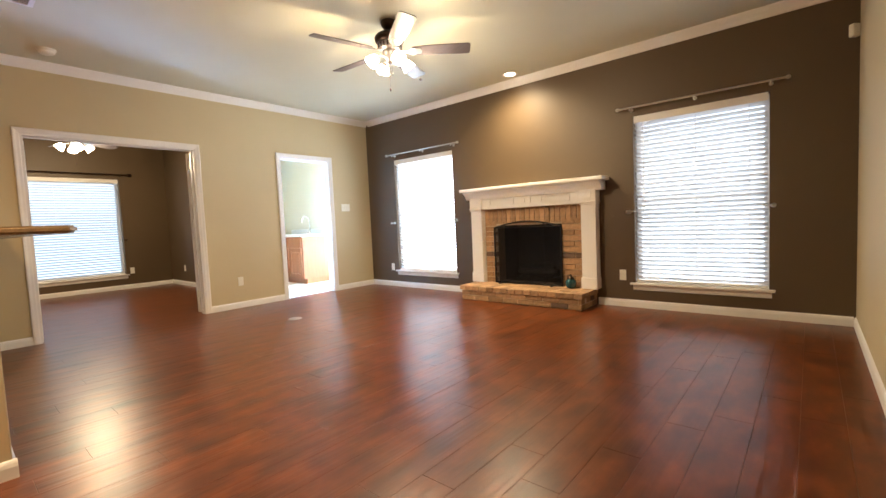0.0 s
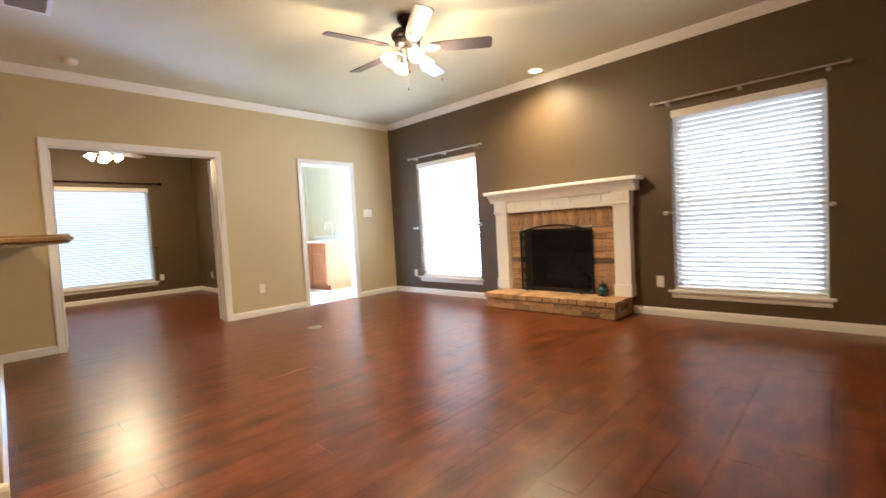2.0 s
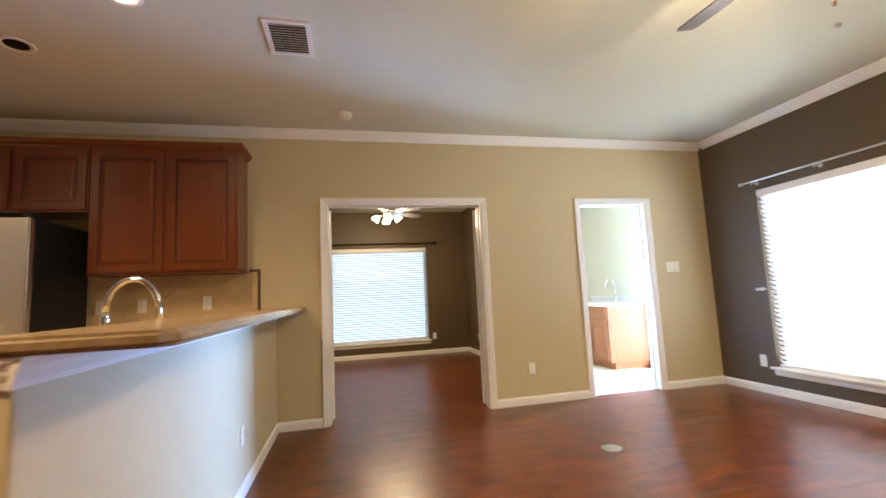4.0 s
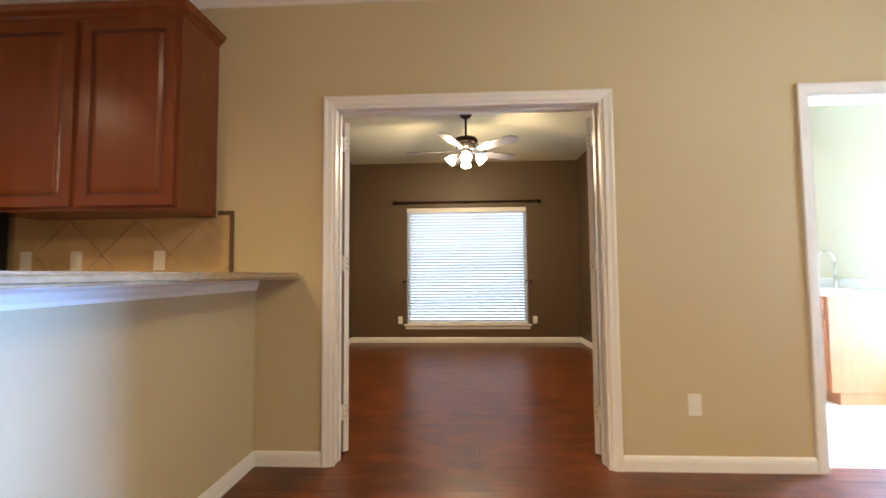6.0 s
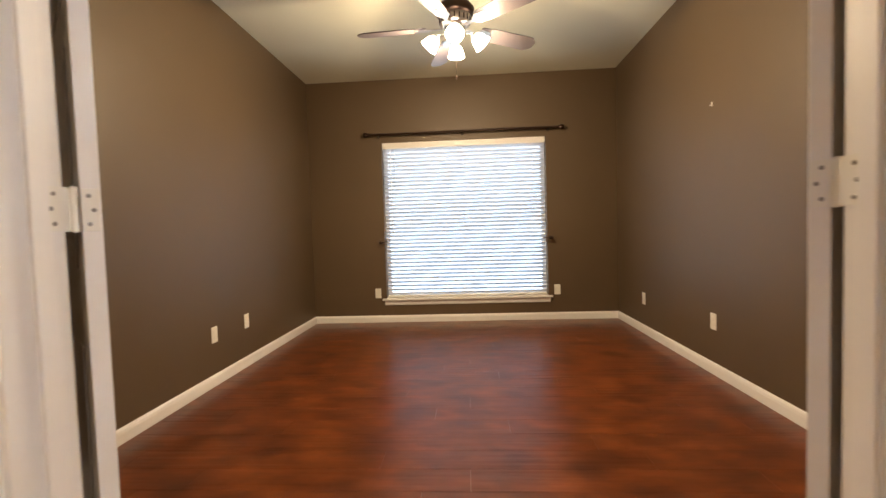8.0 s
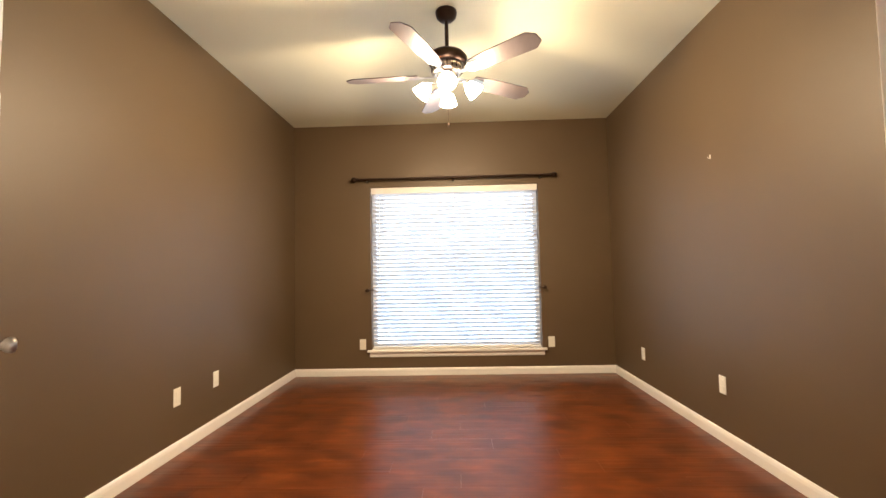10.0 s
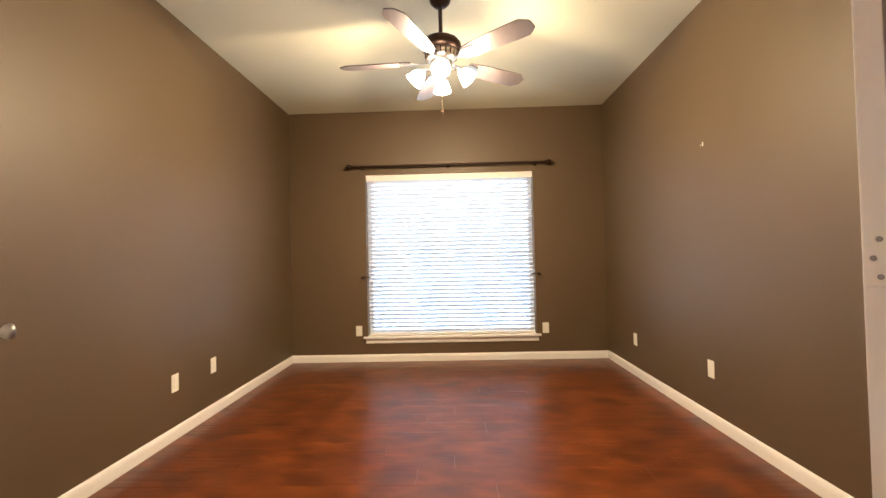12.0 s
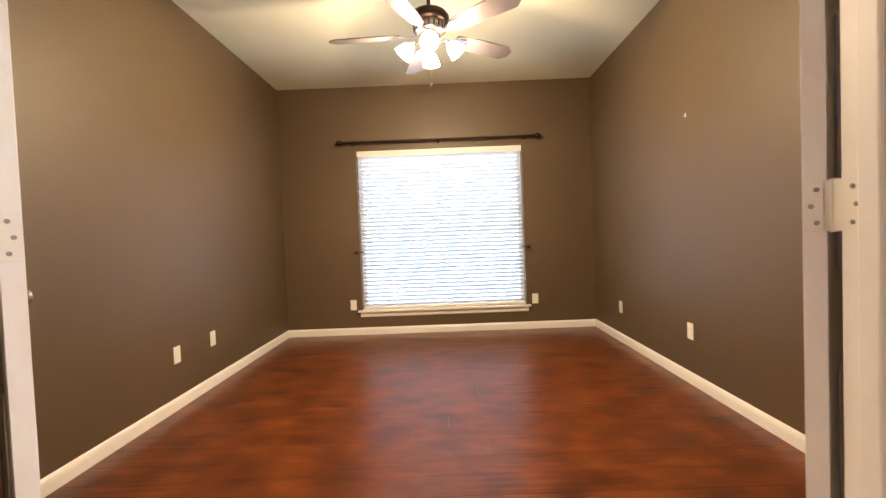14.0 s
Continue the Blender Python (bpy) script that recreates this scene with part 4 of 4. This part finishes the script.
upper_cabinet(-1.98, -0.966, 1.90, 2.42, 0.34, 2, "cherry wood wall cabinet over the refrigerator")
upper_cabinet(-2.9, -1.981, 1.40, 2.42, 0.335, 2, "cherry wood wall cabinet beside the refrigerator")

fr_ = thing("refrigerator", (-5.74, -1.10, 0), "stainless steel refrigerator with black sides", "refrigerator")
part("body", box(0, 0.64, -0.90, 0, 0.02, 1.79, 0.008), APPLIANCE, fr_)
for y0, y1 in ((-0.90, -0.455), (-0.445, 0.0)):
    d = part("door", box(0.645, 0.705, y0, y1, 0.06, 1.785, 0.01), STEEL, fr_, "brushed stainless door")
    y = -0.50 if y0 < -0.6 else -0.40
    part("handle", tube([(0.705, y, 0.75), (0.745, y, 0.78), (0.745, y, 1.55), (0.705, y, 1.58)], 0.011, 10), STEEL, d)
part("hinge_cover", box(0.60, 0.68, -0.06, -0.005, 1.79, 1.815, 0.006), APPLIANCE, fr_)
part("kick_plate", box(0.02, 0.66, -0.89, -0.01, 0, 0.02), APPLIANCE, fr_)

# base cabinets along the tan wall and behind the bar
base = thing("base_cabinet", (0, 0, 0), "cherry wood base cabinet under the kitchen counter", "cabinet", "cherry base cabinets")
part("body", box(XW + 0.001, XW + 0.60, -1.08, BY0 - 0.003, 0.10, 0.873), CHERRY, base)
part("toe_kick", box(XW + 0.001, XW + 0.54, -1.08, BY0 - 0.003, 0, 0.10), CHERRY, base)
cabinet_door(0, XW + 0.60, -1.05, -0.55, 0.13, 0.70, "x+", CHERRY, base)
top2 = thing("kitchen_counter", (0, 0, 0), "speckled tan counter along the tan wall", "counter")
part("slab", box(XW + 0.001, XW + 0.635, -1.085, BY0 - 0.002, 0.875, 0.912, 0.008), COUNTER, top2)
sinkcab = thing("base_cabinet", (0, 0, 0), "cherry wood sink cabinet with a plain end panel", "cabinet", "cherry base cabinets")
part("body", box(-5.15, -2.74, -0.39, BY0 - 0.003, 0.10, 0.873), CHERRY, sinkcab)
part("toe_kick", box(-5.15, -2.76, -0.33, BY0 - 0.003, 0, 0.10), CHERRY, sinkcab)
for k in range(4):
    cabinet_door(-5.10 + k * 0.58, -4.56 + k * 0.58, -0.39, 0, 0.13, 0.70, "y-", CHERRY, sinkcab)

tap = thing("kitchen_faucet", (-3.78, 0.175, 0.912), "tall chrome gooseneck kitchen faucet", "faucet")
part("base", lathe([(0.03, 0), (0.03, 0.01), (0.02, 0.03), (0.018, 0.10)], 20), CHROME, tap, "", True)
neck = [(0, 0, 0.09), (0, 0, 0.20)] + [(0, -0.105 + 0.105 * math.cos(radians(a)), 0.20 + 0.145 * math.sin(radians(a))) for a in range(0, 181, 15)]
part("neck", tube([(x, y, z) for x, y, z in neck], 0.013, 12), CHROME, tap, "", True)
part("spray_head", lathe([(0.014, 0), (0.019, -0.02), (0.021, -0.09), (0.015, -0.10)], 16, None, pose(0, -0.21, 0.205)), CHROME, tap, "", True)
part("lever", tube([(0.015, 0, 0.06), (0.05, 0.0, 0.075), (0.10, 0.0, 0.11)], 0.007, 8), CHROME, tap)

# backsplash of diagonal stone tiles with a dark liner
splash = thing("backsplash", (0, 0, 0), "tan travertine backsplash laid diagonally with dark liner", "backsplash")
SP0, SP1, SZ0, SZ1 = -1.09, 0.205, 0.914, 1.398
part("grout", box(XW + 0.0005, XW + 0.004, SP0, SP1, SZ0, SZ1), MORTAR, splash)
side = 0.292
for i in range(-8, 9):
    for j in range(-8, 9):
        cy, cz = -0.35 + (i - j) * side / math.sqrt(2), 1.19 + (i + j) * side / math.sqrt(2)
        r = side / math.sqrt(2) - 0.003
        if cy + r < SP0 + 0.01 or cy - r > SP1 - 0.01 or cz + r < SZ0 + 0.01 or cz - r > SZ1 - 0.01:
            continue
        bm = prism([(cy - r, cz), (cy, cz - r), (cy + r, cz), (cy, cz + r)], 0.004, 0.010)
        for co, no in (((SP0, 0, 0), (-1, 0, 0)), ((SP1, 0, 0), (1, 0, 0)), ((0, SZ0, 0), (0, -1, 0)), ((0, SZ1, 0), (0, 1, 0))):
            g = bmesh.ops.bisect_plane(bm, geom=bm.verts[:] + bm.edges[:] + bm.faces[:], plane_co=co, plane_no=no, clear_outer=True)
            open_edges = [e for e in bm.edges if len(e.link_faces) == 1]
            if open_edges:
                bmesh.ops.holes_fill(bm, edges=open_edges)
        bmesh.ops.transform(bm, matrix=Matrix(((0, 0, 1, XW), (1, 0, 0, 0), (0, 1, 0, 0), (0, 0, 0, 1))), verts=bm.verts)
        part("tile", bm, STONE, splash)
part("liner", box(XW + 0.001, XW + 0.015, SP1 + 0.001, SP1 + 0.024, SZ0, SZ1 + 0.04, 0.003), LINER, splash, "dark brown tile liner")
part("top_liner", box(XW + 0.001, XW + 0.015, 0.135, SP1, SZ1 + 0.016, SZ1 + 0.04, 0.003), LINER, splash, "dark brown tile liner")
part("corner_tile", box(XW + 0.001, XW + 0.010, 0.135, SP1, SZ1 + 0.001, SZ1 + 0.015), STONE, splash)
for y, s in ((-0.71, 0), (-0.205, 1), (-1.02, 1)):
    cover_plate(pose(XW + 0.0105, y, 0, 0, 0, 90), 1.155, s, "ivory plate on the tiled backsplash", "outlet" if s else "light switch")

# ---- utility room ----
vanity = thing("utility_cabinet", (0, 0, 0), "honey oak sink cabinet with plain end panel", "cabinet")
UX1, UY0 = -6.95, 4.44
part("body", box(-8.3, UX1, UY0, YW - 0.016, 0.10, 0.86, 0.003), OAK, vanity)
part("toe_kick", box(-8.3, UX1 - 0.01, UY0 + 0.07, YW - 0.016, 0, 0.10), OAK, vanity)
for k in range(3):
    x1 = UX1 - 0.03 - k * 0.45
    cabinet_door(x1 - 0.40, x1, UY0, 0, 0.13, 0.66, "y-", OAK, vanity)
    part("drawer_front", box(x1 - 0.40, x1, UY0 - 0.019, UY0 - 0.001, 0.69, 0.83, 0.004), OAK, vanity)
utop = thing("utility_counter", (0, 0, 0), "white laminate counter on the oak cabinet", "counter")
part("slab", box(-8.32, UX1 + 0.02, UY0 - 0.03, YW - 0.001, 0.862, 0.90, 0.006), WHITETOP, utop)
part("upstand", box(-8.32, UX1 + 0.02, YW - 0.022, YW - 0.002, 0.901, 0.99, 0.004), WHITETOP, utop)
utap = thing("utility_faucet", (-7.45, 4.93, 0.90), "chrome gooseneck faucet on the white counter", "faucet")
part("base", lathe([(0.028, 0), (0.028, 0.01), (0.015, 0.03), (0.013, 0.12)], 16), CHROME, utap, "", True)
part("neck", tube([(0, 0, 0.10), (0, 0, 0.24)] + [(0, -0.08 + 0.08 * math.cos(radians(a)), 0.24 + 0.10 * math.sin(radians(a))) for a in range(0, 196, 15)], 0.010, 10), CHROME, utap, "", True)
part("lever", tube([(0.012, 0, 0.07), (0.07, 0, 0.10)], 0.006, 8), CHROME, utap)
rack = thing("wire_shelf", (0, 0, 0), "white wire shelf brackets in the utility room", "shelf")
for k in range(7):
    part("wire", rod((UX + 0.02, SY1 + 0.12 + k * 0.05, 1.62), (-6.6, SY1 + 0.12 + k * 0.05, 1.62), 0.003, 6), WHITE, rack)
for x in (-6.7, -7.3, -8.0):
    part("bracket", rod((x, SY1 + 0.102, 1.30), (x, SY1 + 0.43, 1.61), 0.006, 8), WHITE, rack)
part("front_rail", rod((UX + 0.02, SY1 + 0.43, 1.60), (-6.6, SY1 + 0.43, 1.60), 0.005, 8), WHITE, rack)

# ---- floors, piece by piece ----
floor = thing("floor", (0, 0, 0), "reddish brown hand-scraped laminate plank floor", "floor", kind="structure")
part("subfloor", box(SX - 0.16, XE + 0.14, YS - 0.12, YW + 0.16, -0.12, -0.012), MORTAR, floor)
PW, PL, GAP = 0.165, 1.22, 0.0008
MESHES = {}


def plank(x0, x1, y0, y1):
    key = (round(x1 - x0, 3), round(y1 - y0, 3))
    if key not in MESHES:
        bm = bmesh.new()
        w, l, c = (x1 - x0) / 2 - GAP / 2, (y1 - y0) / 2 - GAP / 2, 0.0008
        rings = [[bm.verts.new((sx * (w - i), sy * (l - i), z)) for sx, sy in ((-1, -1), (1, -1), (1, 1), (-1, 1))] for i, z in ((0, -0.012), (0, -c * 0.8), (c, 0.0))]
        for a, b in zip(rings, rings[1:]):
            for k in range(4):
                bm.faces.new((a[k], a[(k + 1) % 4], b[(k + 1) % 4], b[k]))
        bm.faces.new(rings[-1])
        me = bpy.data.meshes.new("plank")
        bmesh.ops.recalc_face_normals(bm, faces=bm.faces)
        bm.to_mesh(me)
        bm.free()
        me.materials.append(PLANK)
        MESHES[key] = me
    ob = new("plank", MESHES[key])
    ob.parent = floor
    ob.location = ((x0 + x1) / 2, (y0 + y1) / 2, random.uniform(-0.0003, 0.0))


def lay(x0, x1, y0, y1):
    x, row = x0, 0
    while x < x1 - 0.005:
        xe = min(x + PW, x1)
        y = y0
        step = (0.41, 0.82, 1.22, 0.2, 0.61)[row % 5]
        while y < y1 - 0.005:
            ye = min(y + step, y1)
            if y1 - ye < 0.06:
                ye = y1
            plank(x, xe, y, ye)
            y, step = ye, PL
        x, row = xe, row + 1


lay(SX, T2, SY0, SY1)
lay(T2, XR, 0.0, YW)
structure(part("floor_rest", box(XR + 0.001, XE, YS, 2.2, -0.012, -0.001), PLANK), "reddish brown laminate floor of the nook", "floor")
structure(part("floor_kitchen", box(T2, XR, YS, -0.001, -0.012, -0.001), PLANK), "reddish brown laminate floor of the kitchen", "floor")
utile = thing("floor_utility", (0, 0, 0), "bright white tiled utility floor", "floor", kind="structure")
part("grout", box(UX, T2, SY1 + 0.1, YW, -0.012, 0.0005), MORTAR, utile)
tm = None
for i in range(9):
    for j in range(6):
        x, y = UX + 0.15 + i * 0.305, SY1 + 0.24 + j * 0.305
        if x > T2 - 0.14 or y > YW - 0.1:
            continue
        if tm is None:
            first_tile = part("tile", box(-0.15, 0.15, -0.15, 0.15, -0.005, 0.003, 0.0015), TILE, utile)
            tm = first_tile.data
        else:
            first_tile = new("tile", tm)
            first_tile.parent = utile
        first_tile.location = (x, y, 0)
